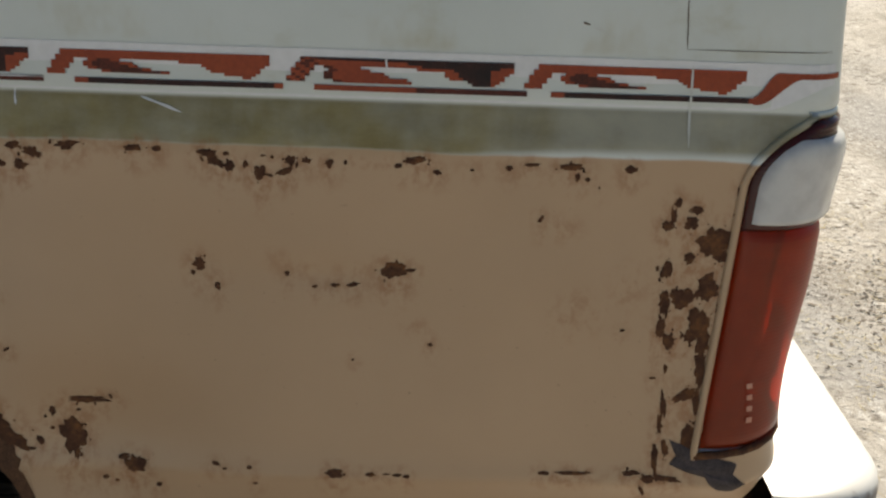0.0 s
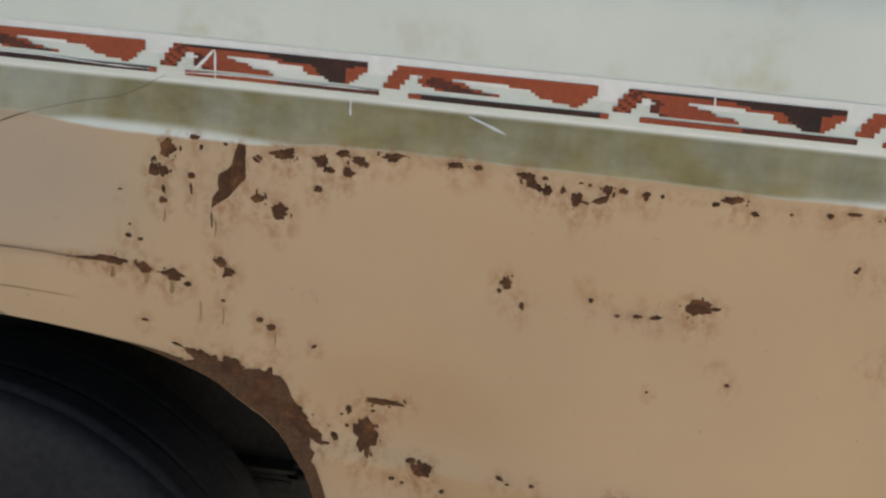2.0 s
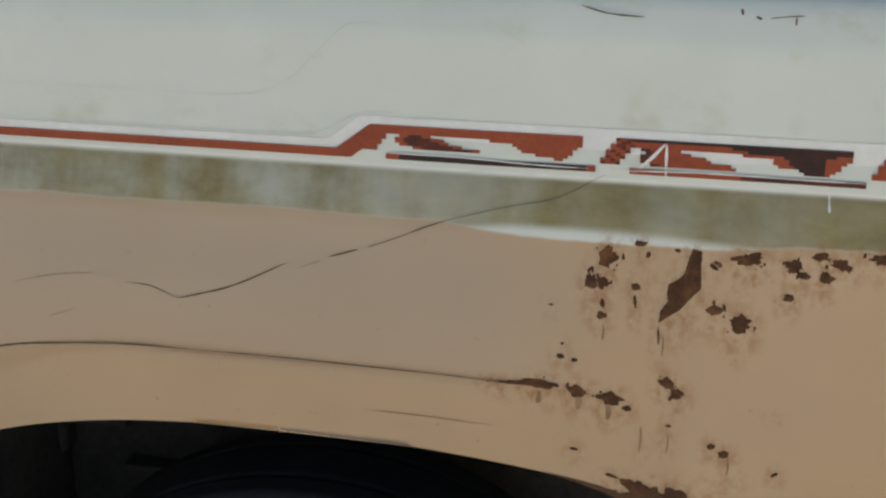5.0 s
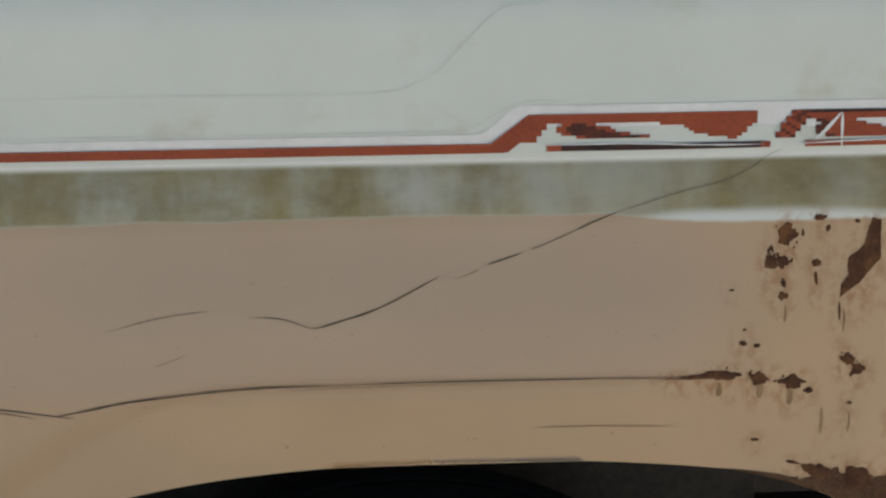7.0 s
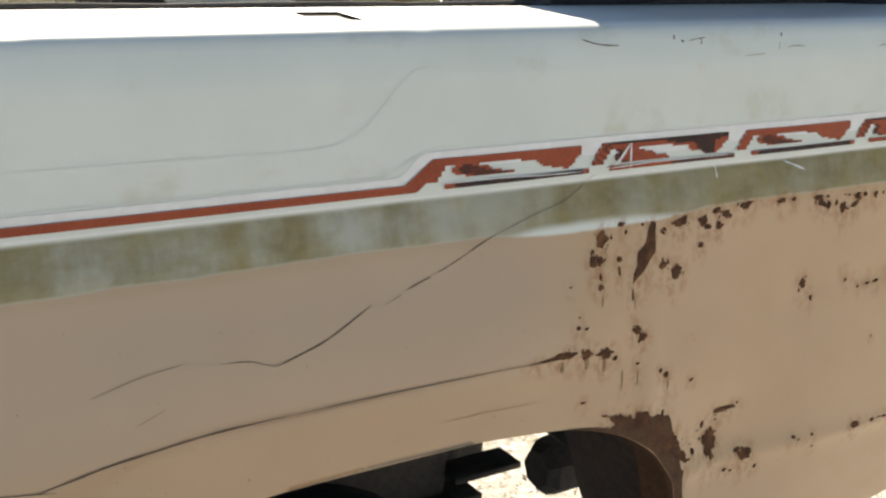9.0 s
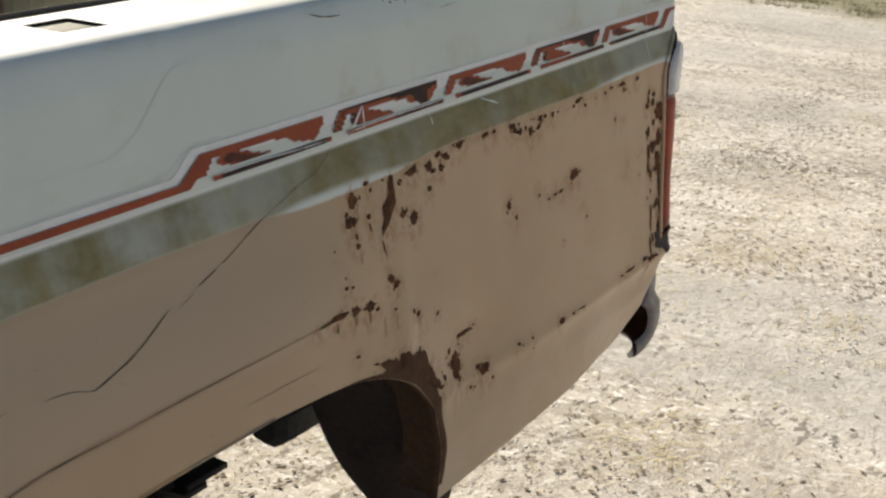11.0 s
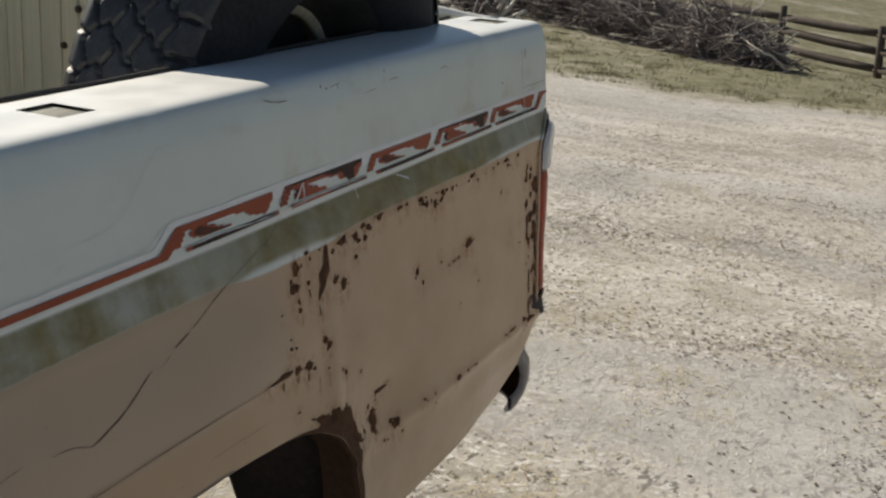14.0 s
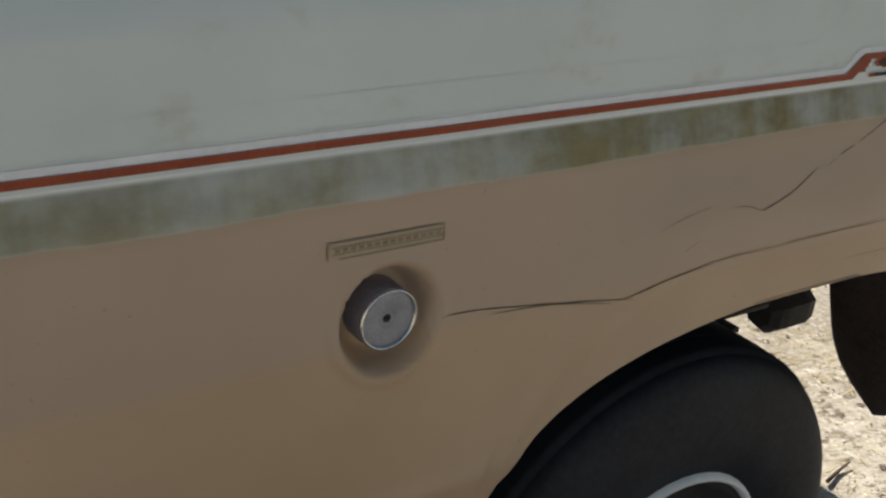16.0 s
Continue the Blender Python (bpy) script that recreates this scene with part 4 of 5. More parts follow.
def decal_motif(x0, width, rule):
    cw = width / 54
    runs = []
    for r in range(12):
        c = 0
        while c < 56:
            key = rule(c - 1, r)
            e = c + 1
            while e < 56 and rule(e - 1, r) == key:
                e += 1
            if key:
                runs.append([key, r, c, e, len(runs)])
            c = e
    # runs of one colour that touch make one block
    for _ in range(12):
        for a in runs:
            for b in runs:
                if a[0] == b[0] and abs(a[1] - b[1]) == 1 and a[2] < b[3] and b[2] < a[3]:
                    a[4] = b[4] = min(a[4], b[4])
    for group in sorted({q[4] for q in runs}):
        v, f = [], []
        for key, r, c, e, g in runs:
            if g != group:
                continue
            name, mat = mats[key]
            z1, z0 = DECAL_TOP - r * CELL_H, DECAL_TOP - (r + 1) * CELL_H
            while c < e:
                d = min(e, c + 6)
                n = len(v)
                xa, xb = x0 - 0.020 + (c - 1) * cw, x0 - 0.020 + (d - 1) * cw
                v.extend([skin(xa, z0, 0.0016), skin(xb, z0, 0.0016), skin(xb, z1, 0.0016), skin(xa, z1, 0.0016)])
                f.append((n, n + 1, n + 2, n + 3))
                c = d
        mesh_object(name, v, f, mat, bedside, smooth=False)


for x0, w, rule in ((0.0, 0.226, decal_a), (0.221, 0.236, decal_b), (0.452, 0.232, decal_a), (0.678, 0.240, decal_b), (0.906, 0.236, decal_a)):
    decal_motif(x0, w, rule)


def flat_band(name, x0, x1, lower, upper, mat, out, n=40, label=""):
    v, f = [], []
    for k in range(n + 1):
        x = x0 + (x1 - x0) * k / n
        v += [skin(x, lower(x), out), skin(x, upper(x), out)]
    for k in range(n):
        f.append((2 * k, 2 * k + 2, 2 * k + 3, 2 * k + 1))
    return mesh_object(name, v, f, mat, bedside, smooth=False, label=label)


flat_band("decal_backing", -1.55, 1.2, lambda x: 1.2695 + 0.026 * step(1.125, 1.20, x), lambda x: 1.2925 + 0.0235 * step(-0.045, -0.008, x), DECAL_WHITE, 0.0009, 400, "white vinyl stripe backing")
flat_band("red_stripe", -1.55, -0.022, lambda x: 1.2765, lambda x: 1.2845, DECAL_RED, 0.0016, 60, "long red pinstripe")
flat_band("red_block", 1.118, 1.206, lambda x: 1.276 + 0.026 * step(1.122, 1.165, x), lambda x: 1.284 + 0.0235 * step(1.118, 1.140, x), DECAL_RED, 0.0016, 40)
mesh_object("red_block", [skin(u, z, 0.0017) for u, z in ((-0.034, 1.2845), (-0.020, 1.2765), (0.012, 1.3010), (0.020, 1.3085), (-0.002, 1.3085))], [(0, 1, 2, 3, 4)], DECAL_RED, bedside, smooth=False)
strip("decal_tear", [(0.267, 1.306), (0.2675, 1.29), (0.268, 1.276)], 0.0028, DECAL_WHITE, 0.0022)
strip("decal_tear", [(0.244, 1.282), (0.256, 1.294), (0.266, 1.306)], 0.0036, DECAL_WHITE, 0.0022)
strip("decal_tear", [(0.762, 1.318), (0.762, 1.306), (0.763, 1.300)], 0.0024, DECAL_WHITE, 0.0022)
strip("decal_tear", [(0.225, 1.2795), (0.30, 1.282), (0.38, 1.2815), (0.44, 1.2815)], 0.0016, DECAL_WHITE, 0.0022)
strip("decal_tear", [(0.005, 1.2825), (0.08, 1.283), (0.15, 1.2805), (0.20, 1.280)], 0.0014, DECAL_WHITE, 0.0022)

# ---- tail lamp ----
lamp = new("tail_lamp")
lamp.parent = truck
tagged(lamp, "tall slanting tail lamp, clear above red")


def lamp_shell(name, z0, z1, inset, out, mat, label="", n=26, m=30, u1=1.262):
    """A curved lens between two heights, with sides going back to the body."""
    v, f = [], []
    for i in range(n + 1):
        z = z0 + (z1 - z0) * i / n
        a = lamp_edge(z) + inset
        for k in range(m + 1):
            t = k / m
            u = a + (u1 - a) * t
            edge = min(1.0, 9 * min(t, 1 - t), 14 * min(i, n - i) / n)
            v.append(skin(u, z, (out + 0.006 * step(1.13, 1.20, u) * step(0.93, 1.10, z)) * math.sqrt(max(0.0, 1 - (1 - edge) ** 2)) - 0.004))
    for i in range(n):
        for k in range(m):
            a = i * (m + 1) + k
            f.append((a, a + 1, a + m + 2, a + m + 1))
    ob = mesh_object(name, v, f, mat, lamp, label=label)
    return ob


lamp_shell("red_lens", 0.914, 1.157, 0.004, 0.0085, RED_LENS, "ribbed red plastic lens")
lamp_shell("clear_lens", 1.158, 1.248, 0.009, 0.0145, CLEAR_LENS, "clear reversing-light lens", u1=1.257)
lamp_shell("bezel", 1.150, 1.264, 0.001, 0.008, DARK_LENS, "dark red bezel round the clear lens")
# pocket behind the lenses
v, f = [], []
N_, M_ = 16, 10
for i in range(N_ + 1):
    z = 0.908 + (1.266 - 0.908) * i / N_
    a = lamp_edge(z) - 0.002
    for k in range(M_ + 1):
        t = k / M_
        u = a + (1.264 - a) * t
        deep = 0.030 * min(1.0, 6 * min(t, 1 - t), 8 * min(i, N_ - i) / N_)
        v.append(skin(u, z, -0.003 - deep))
for i in range(N_):
    for k in range(M_):
        q = i * (M_ + 1) + k
        f.append((q, q + 1, q + M_ + 2, q + M_ + 1))
mesh_object("reflector", v, f, REFLECTOR, lamp)
# reeded inner reflectors whose orange stands for sun glowing through the red
SUN_GLOW = simple("orange_sun_glow", (0.80, 0.34, 0.10), (0.92, 0.46, 0.16), 30, 0.3)
for za, zb, ua, ub in ((0.976, 1.040, 1.116, 1.216), (0.930, 0.974, 1.176, 1.212)):
    v, f = [], []
    for i in range(17):
        z = za + (zb - za) * i / 16
        for k in range(13):
            t = k / 12
            v.append(skin(ua + (ub - ua) * t, z, -0.009 + 0.005 * math.sin(math.pi * t) ** 0.5 + 0.003 * (i % 2)))
    f = [(i * 13 + k, i * 13 + k + 1, i * 13 + k + 14, i * 13 + k + 13) for i in range(16) for k in range(12)]
    mesh_object("reeded_reflector", v, f, SUN_GLOW, lamp, label="reeded insert coloured as sun glint inside the lens")
# body lip round the lamp
v, f = [], []
pts = [skin(lamp_edge(z) - 0.002, z, 0.001) for z in [0.905 + 0.36 * i / 60 for i in range(61)]]
pts += [skin(u, 1.2665, 0.001) for u in [1.175 + 0.012 * i for i in range(7)]]
tube(v, f, pts, [0.0042] * len(pts), 8)
mesh_object("lamp_lip", v, f, PAINT, lamp, label="painted lip round the lamp")
v, f = [], []
tube(v, f, [skin(u, 0.9085 + 0.10 * (u - 1.10), 0.001) for u in [1.092 + 0.012 * i for i in range(14)]], [0.0045] * 14, 8)
mesh_object("lamp_lip", v, f, RUST, lamp, label="rusted lower lip")
# dented bare metal under the lamp: a torn flake at its forward foot and a small tab at its rear
def foot_sheet(outline, swell, seed, label):
    cu, cz = sum(p[0] for p in outline) / len(outline), sum(p[1] for p in outline) / len(outline)
    edge = []
    for (ua, za), (ub, zb) in zip(outline, outline[1:] + outline[:1]):
        for q in range(4):
            edge.append((ua + (ub - ua) * q / 4 + 0.0012 * noise.noise((ua * 300 + q, za * 300, seed)), za + (zb - za) * q / 4 + 0.0012 * noise.noise((q, za * 500, seed))))
    n, rings = len(edge), 6
    v = [skin(cu + (u - cu) * k / rings, cz + (z - cz) * k / rings, 0.001 + swell * (1 - (k / rings) ** 2) * (1 + 0.5 * noise.noise((u * 70, z * 70, seed)))) for k in range(1, rings + 1) for u, z in edge]
    f = [(k * n + i, (k + 1) * n + i, (k + 1) * n + (i + 1) % n, k * n + (i + 1) % n) for k in range(rings - 1) for i in range(n)]
    f.append(tuple(range(n)))
    mesh_object("lamp_foot", v, f, FOOT_METAL, lamp, label=label)


foot_sheet([(1.066, 0.926), (1.074, 0.908), (1.068, 0.898), (1.086, 0.890), (1.108, 0.884), (1.117, 0.867), (1.126, 0.863), (1.132, 0.872), (1.124, 0.886), (1.126, 0.898), (1.112, 0.907), (1.094, 0.910), (1.086, 0.918)], 0.004, 2.0, "torn grey-lilac metal at the lamp's foot")
foot_sheet([(1.196, 0.908), (1.206, 0.885), (1.217, 0.868), (1.228, 0.876), (1.240, 0.912), (1.220, 0.915)], 0.009, 5.0, "small dented grey metal tab")
# moulded marks on the red lens
MARK = simple("worn_mark", (0.45, 0.20, 0.14), (0.60, 0.34, 0.25), 60, 0.4)
for k in range(4):
    z = 0.946 + 0.013 * k
    vv = [skin(1.128 + du, z + dz, 0.0065) for du, dz in ((0, 0), (0.0035, 0), (0.0035, 0.006), (0, 0.006))]
    mesh_object("moulded_mark", vv, [(0, 1, 2, 3)], MARK, lamp, smooth=False)

# ---- fuel filler ----
filler = new("fuel_filler")
filler.parent = truck
tagged(filler, "round fuel cap set in a dished recess")
y0 = LEAN * (CAP_Z - 1.31)
bm = bmesh.new()
ring(bm, [(0.058, y0 + 0.012), (0.050, y0 + 0.024), (0.040, y0 + 0.030), (0.0, y0 + 0.031)], 40, (CAP_X, 0, CAP_Z))
part("recess_dish", bm, GREY_DISH, filler, "dirty grey recess")
bm = bmesh.new()
ring(bm, [(0.0331, y0 + 0.032), (0.0345, y0 + 0.026), (0.0345, y0 + 0.006), (0.0337, y0 - 0.0045), (0.0317, y0 - 0.0065)], 56, (CAP_X, 0, CAP_Z))
part("cap_side", bm, CAP_SIDE, filler, "dark grey ribbed side of the cap")
bm = bmesh.new()
ring(bm, [(0.0337, y0 - 0.0045), (0.0342, y0 - 0.0070), (0.0333, y0 - 0.0090), (0.0317, y0 - 0.0093), (0.0305, y0 - 0.0075), (0.0302, y0 - 0.0045)], 56, (CAP_X, 0, CAP_Z))
part("cap_rim", bm, CHROME, filler, "shiny metal cap rim")
bm = bmesh.new()
ring(bm, [(0.0304, y0 - 0.0050), (0.0258, y0 - 0.0055), (0.0115, y0 - 0.0057), (0.0101, y0 - 0.0050), (0.0078, y0 - 0.0025), (0.0, y0 - 0.0055)], 48, (CAP_X, 0, CAP_Z))
part("cap_face", bm, CAP_METAL, filler, "dull grey cap face")
bm = bmesh.new()
ring(bm, [(0.0048, y0 - 0.0021), (0.0046, y0 - 0.0043), (0.0, y0 - 0.0078)], 20, (CAP_X, 0, CAP_Z))
box(bm, CAP_X - 0.001, CAP_X + 0.001, y0 - 0.0053, y0 - 0.0025, CAP_Z - 0.004, CAP_Z + 0.004, 0.0003, 1)
part("keyhole", bm, BLACK_METAL, filler)
# stuck-on label above the cap: plain outline and bars
LABEL = new("fuel_label")
LABEL.parent = truck
tagged(LABEL, "painted-over label strip above the fuel cap")
TANLINE = simple("paint_filled_line", (0.25, 0.185, 0.125), (0.33, 0.245, 0.165), 60, 0.8)
TANLABEL = simple("painted_over_label", (0.40, 0.30, 0.20), (0.46, 0.34, 0.22), 20, 0.5, fine=0.1)


def on_skin(name, u0, u1, z0, z1, mat, out, parent, n=8, shear=0.0):
    v = [skin(u0 + (u1 - u0) * k / n, z + shear * k / n, out) for k in range(n + 1) for z in (z0, z1)]
    return mesh_object(name, v, [(2 * k, 2 * k + 2, 2 * k + 3, 2 * k + 1) for k in range(n)], mat, parent, smooth=False)


on_skin("label_sheet", -0.802, -0.666, 1.1705, 1.1875, TANLABEL, 0.0012, LABEL)
for za, zb, ua in ((1.1865, 1.1880, -0.802), (1.1698, 1.1712, -0.790), (1.1822, 1.1832, -0.798), (1.1752, 1.1762, -0.796)):
    on_skin("label_line", ua, -0.666, za, zb, TANLINE, 0.0019, LABEL)
for ua in (-0.802, -0.6675):
    on_skin("label_line", ua, ua + 0.0015, 1.1702, 1.1878, TANLINE, 0.0019, LABEL)
for k in range(14):
    on_skin("label_mark", -0.794 + 0.009 * k, -0.788 + 0.009 * k, 1.1772, 1.1812, TANLINE, 0.0018, LABEL, 1)

v, f = [], []
tube(v, f, [(FRONT + 0.1 * k, 0.1715, 1.4365 + 0.001 * math.sin(k * 2.1)) for k in range(28)], [0.0035] * 28, 6)
mesh_object("rail_seal", v, f, BLACK_METAL, truck, label="black worn edge strip along the bed rail")

# ---- rest of the bed ----
BED_W, FLOOR_Z = 2.00, 0.905
bm = bmesh.new()
box(bm, FRONT, CORNER_X, 0.43, BED_W - 0.43, FLOOR_Z - 0.012, FLOOR_Z, 0.003)
for xa, xb in ((FRONT, -0.64), (0.50, CORNER_X)):
    for ya, yb in ((0.16, 0.432), (BED_W - 0.432, BED_W - 0.16)):
        box(bm, xa, xb, ya, yb, FLOOR_Z - 0.012, FLOOR_Z, 0.003)
bed_floor = part("bed_floor", bm, WHITE_PAINT, truck, "ribbed steel bed floor")
bm = bmesh.new()
box(bm, FRONT + 0.01, CORNER_X - 0.01, 0.43, BED_W - 0.43, FLOOR_Z - 0.04, FLOOR_Z - 0.013, 0.003)
for xa, xb in ((FRONT + 0.01, -0.65), (0.51, CORNER_X - 0.01)):
    for ya, yb in ((0.05, 0.432), (BED_W - 0.432, BED_W - 0.05)):
        box(bm, xa, xb, ya, yb, FLOOR_Z - 0.04, FLOOR_Z - 0.013, 0.003)
part("floor_underside", bm, BLACK_METAL, truck, "undercoated underside of the bed")
for k in range(8):
    y = 0.470 + 0.143 * k
    bm = bmesh.new()
    box(bm, FRONT + 0.04, CORNER_X - 0.03, y, y + 0.06, FLOOR_Z - 0.002, FLOOR_Z + 0.012, 0.005)
    part("rib", bm, WHITE_PAINT, bed_floor)
bm = bmesh.new()
box(bm, FRONT, CORNER_X - 0.01, 0.150, 0.170, 1.06, 1.395, 0.004)
box(bm, FRONT, -0.66, 0.150, 0.170, FLOOR_Z, 1.07, 0.004)
box(bm, 0.53, CORNER_X - 0.01, 0.150, 0.170, FLOOR_Z, 1.07, 0.004)
part("inner_wall", bm, WHITE_PAINT, truck)
bm = bmesh.new()
box(bm, FRONT - 0.02, FRONT + 0.03, 0.06, BED_W - 0.06, FLOOR_Z - 0.05, 1.434, 0.012)
part("bed_front", bm, WHITE_PAINT, truck, "white bed front wall")
bm = bmesh.new()
box(bm, 1.165, 1.205, 0.115, BED_W - 0.115, 0.90, 1.425, 0.014, 3)
tailgate = part("tailgate", bm, WHITE_PAINT, truck, "white steel tailgate, shut")
bm = bmesh.new()
box(bm, 1.17, 1.200, BED_W / 2 - 0.09, BED_W / 2 + 0.09, 1.27, 1.33, 0.01)
part("tailgate_handle", bm, BLACK_METAL, tailgate)


def gate_top(y):
    return 1.424 + 0.066 * (min(y, 1.35) - 0.09)


# upright boards that line the tailgate, with a bent white capping and a row of bolts
y = 0.18
while y < BED_W - 0.19:
    w = random.uniform(0.040, 0.066)
    bm = bmesh.new()
    dx = random.uniform(-0.003, 0.003)
    box(bm, 1.138 + dx, 1.164, y + 0.0012, y + w - 0.0012, FLOOR_Z + 0.012, gate_top(y + w / 2) + random.uniform(-0.003, 0.003), 0.003, 1)
    part("board", bm, LIT_BOARD, tailgate, "pale weathered board" if y < 0.2 else "", smooth=False)
    y += w
for y, z in ((1.068, 1.443), (1.115, 1.356), (1.16, 1.27), (0.94, 1.43), (0.96, 1.33)):
    bm = bmesh.new()
    ring(bm, [(0.008, 1.139), (0.008, 1.133), (0.005, 1.1315), (0.0, 1.1315)], 12, (0, y, z), axis="x")
    part("bolt", bm, RUSTY_METAL, tailgate)
v, f = [], []
caps = [0.10 + 0.02 * k for k in range(90)]
tube(v, f, [(1.150, y, gate_top(y) + 0.006 + 0.007 * math.sin(y * 24 + 0.6) * step(0.85, 1.02, y)) for y in caps], [0.0085 + 0.0015 * math.sin(y * 31) for y in caps], 8)
mesh_object("capping", v, f, WHITE_PAINT, tailgate, label="bent white capping strip")
# boards along the far inner wall
far_lining = new("far_lining")
far_lining.parent = truck
tagged(far_lining, "pale upright boards lining the far side of the bed")
x = FRONT + 0.06
while x < 1.08:
    w = random.uniform(0.045, 0.075)
    bm = bmesh.new()
    box(bm, x + 0.0015, x + w - 0.0015, BED_W - 0.190, BED_W - 0.168 + random.uniform(-0.003, 0.003), FLOOR_Z + 0.002, 1.43 + random.uniform(-0.004, 0.004), 0.003, 1)
    part("board", bm, SHADED_BOARD, far_lining, smooth=False)
    x += w
# the far side: rail, outer skin
bm = bmesh.new()
box(bm, FRONT, 1.21, BED_W - 0.165, BED_W - 0.015, 1.40, 1.436, 0.014, 3)
box(bm, FRONT, 1.21, BED_W - 0.045, BED_W - 0.010, 1.25, 1.41, 0.01)
box(bm, FRONT, -0.56, BED_W - 0.045, BED_W + 0.005, 0.70, 1.26, 0.02)
box(bm, -0.57, 0.41, BED_W - 0.045, BED_W + 0.005, 0.985, 1.26, 0.012)
box(bm, 0.40, 1.21, BED_W - 0.045, BED_W + 0.005, 0.70, 1.26, 0.02)
box(bm, FRONT, 1.15, BED_W - 0.165, BED_W - 0.148, FLOOR_Z, 1.41, 0.004)
part("far_bedside", bm, PAINT, truck, "far bedside, white over tan")
# chassis
for y in (0.43, 1.50):
    bm = bmesh.new()
    box(bm, FRONT, 1.18, y, y + 0.07, 0.76, 0.895, 0.008)
    part("frame_rail", bm, BLACK_METAL, truck)
for x in (-1.2, -0.3, 0.35, 1.0):
    bm = bmesh.new()
    box(bm, x, x + 0.07, 0.50, BED_W - 0.50, 0.840, 0.864, 0.004)
    part("cross_member", bm, BLACK_METAL, truck)
# inner arch over the wheel: down in front of the tyre, open behind it
for ya, yb in ((0.046, 0.42), (BED_W - 0.42, BED_W - 0.05)):
    v, f = [], []
    n = 40
    for k in range(n + 1):
        t = k / n
        a = radians(62) + radians(118) * t
        x = -0.045 + 0.555 * math.cos(a)
        z = 0.70 + 0.332 * math.sin(a) ** 0.8 if a < math.pi else 0.70
        if k == n:
            z = 0.50
        for y in (ya, ya + 0.12, yb - 0.03, yb):
            v.append((x, y, z + (0.010 if ya < y < yb else 0)))
    for k in range(n):
        for j in range(3):
            q = 4 * k + j
            f.append((q, q + 4, q + 5, q + 1))
    mesh_object("wheel_house", v, f, BLACK_METAL, truck, label="undercoated inner wheel arch")
    bm = bmesh.new()
    yw = yb if ya < 0.5 else ya
    box(bm, -0.64, 0.50, yw - 0.006, yw + 0.006, FLOOR_Z - 0.045, 1.045, 0.002, 1)
    box(bm, -0.64, 0.50, ya + 0.01, yb, 1.040, 1.052, 0.002, 1)
    box(bm, 0.495, 0.507, ya + 0.01, yb, FLOOR_Z - 0.04, 1.05, 0.002, 1)
    part("wheel_box", bm, BLACK_METAL, truck)
    bm = bmesh.new()
    inner = 0.436 if ya < 0.5 else BED_W - 0.436
    box(bm, -0.66, 0.37, inner - 0.006, inner + 0.006, 0.42, FLOOR_Z, 0.004, 1)
    box(bm, -0.62, -0.605, min(ya, inner), max(yb, inner), 0.42, FLOOR_Z, 0.004, 1)
    part("splash_shield", bm, BLACK_METAL, truck, "dark splash shield round the wheel")


def mudflap(y_mid, half):
    """A rubber flap that hangs behind the wheel, curved back and round at its foot."""
    v, f = [], []
    n, m = 36, 14
    for side in (0.0, 0.007):
        for i in range(n + 1):
            t = 1 - (1 - i / n) ** 1.8
            z = 0.985 - 0.452 * t
            w = half * (1 - 0.13 * t) * (max(0.0, 1 - ((t - 0.62) / 0.38) ** 2.2) ** 0.5 if t > 0.62 else 1)
            for k in range(m + 1):
                s = 2 * k / m - 1
                x = 0.318 + 0.21 * t ** 0.8 + 0.03 * s * s + side
                v.append((x, y_mid + 0.010 * t + s * max(w, 0.004), z - 0.012 * s * t * w / half))
    per = (n + 1) * (m + 1)
    for s in (0, 1):
        for i in range(n):
            for k in range(m):
                q = s * per + i * (m + 1) + k
                f.append((q, q + 1, q + m + 2, q + m + 1))
    for i in range(n):
        for k in (0, m):
            q = i * (m + 1) + k
            f.append((q, q + m + 1, q + m + 1 + per, q + per))
    for k in range(m):
        q = n * (m + 1) + k
        f.append((q, q + 1, q + 1 + per, q + per))
    return mesh_object("mudflap", v, f, BROWN_RUBBER, truck, label="black rubber mudflap behind the wheel")


mudflap(0.130, 0.132)
mudflap(BED_W - 0.145, 0.122)


# ---- wheels and tyres ----
def tyre_profile(R, rim, half):
    """Cross-section: bead, bulged sidewall, shoulder, tread and back, as radius and place along the axle."""
    pts = [(rim, -half * 0.78), (rim + 0.012, -half * 0.93), (rim + (R - rim) * 0.38, -half * 1.02), (rim + (R - rim) * 0.70, -half * 1.0), (R - 0.030, -half * 0.93),
           (R - 0.010, -half * 0.86), (R, -half * 0.74), (R + 0.002, 0)]
    return pts + [(r, -y) for r, y in reversed(pts[:-1])]


def tread_cut(p, v, half, pitch):
    """Depth of the grooves at p pitches round the tyre and v across it: two winding channels and hooked cuts between them."""
    wind = abs(((2 * p) % 2) - 1) * 2 - 1
    near = min(abs(v - c - 0.075 * wind * w_) for c, w_ in ((-0.62, 1), (-0.21, -1), (0.21, 1), (0.62, -1))) * half
    side = abs(v)
    if side < 0.21:
        q, w = p + 0.24 * math.sin(v * 12), 0.0019
    elif side < 0.62:
        q, w = p + 0.5 + 0.5 * (side - 0.4) * (1 if v > 0 else -1) + 0.13 * math.sin(side * 22), 0.0019
    else:
        q, w = p + 0.25 + 0.3 * (side - 0.8), 0.0032
    cross = abs((q % 1.0) - 0.5) * pitch
    return max(step(0.0034, 0.0012, near), step(w + 0.0010, w - 0.0010, cross))


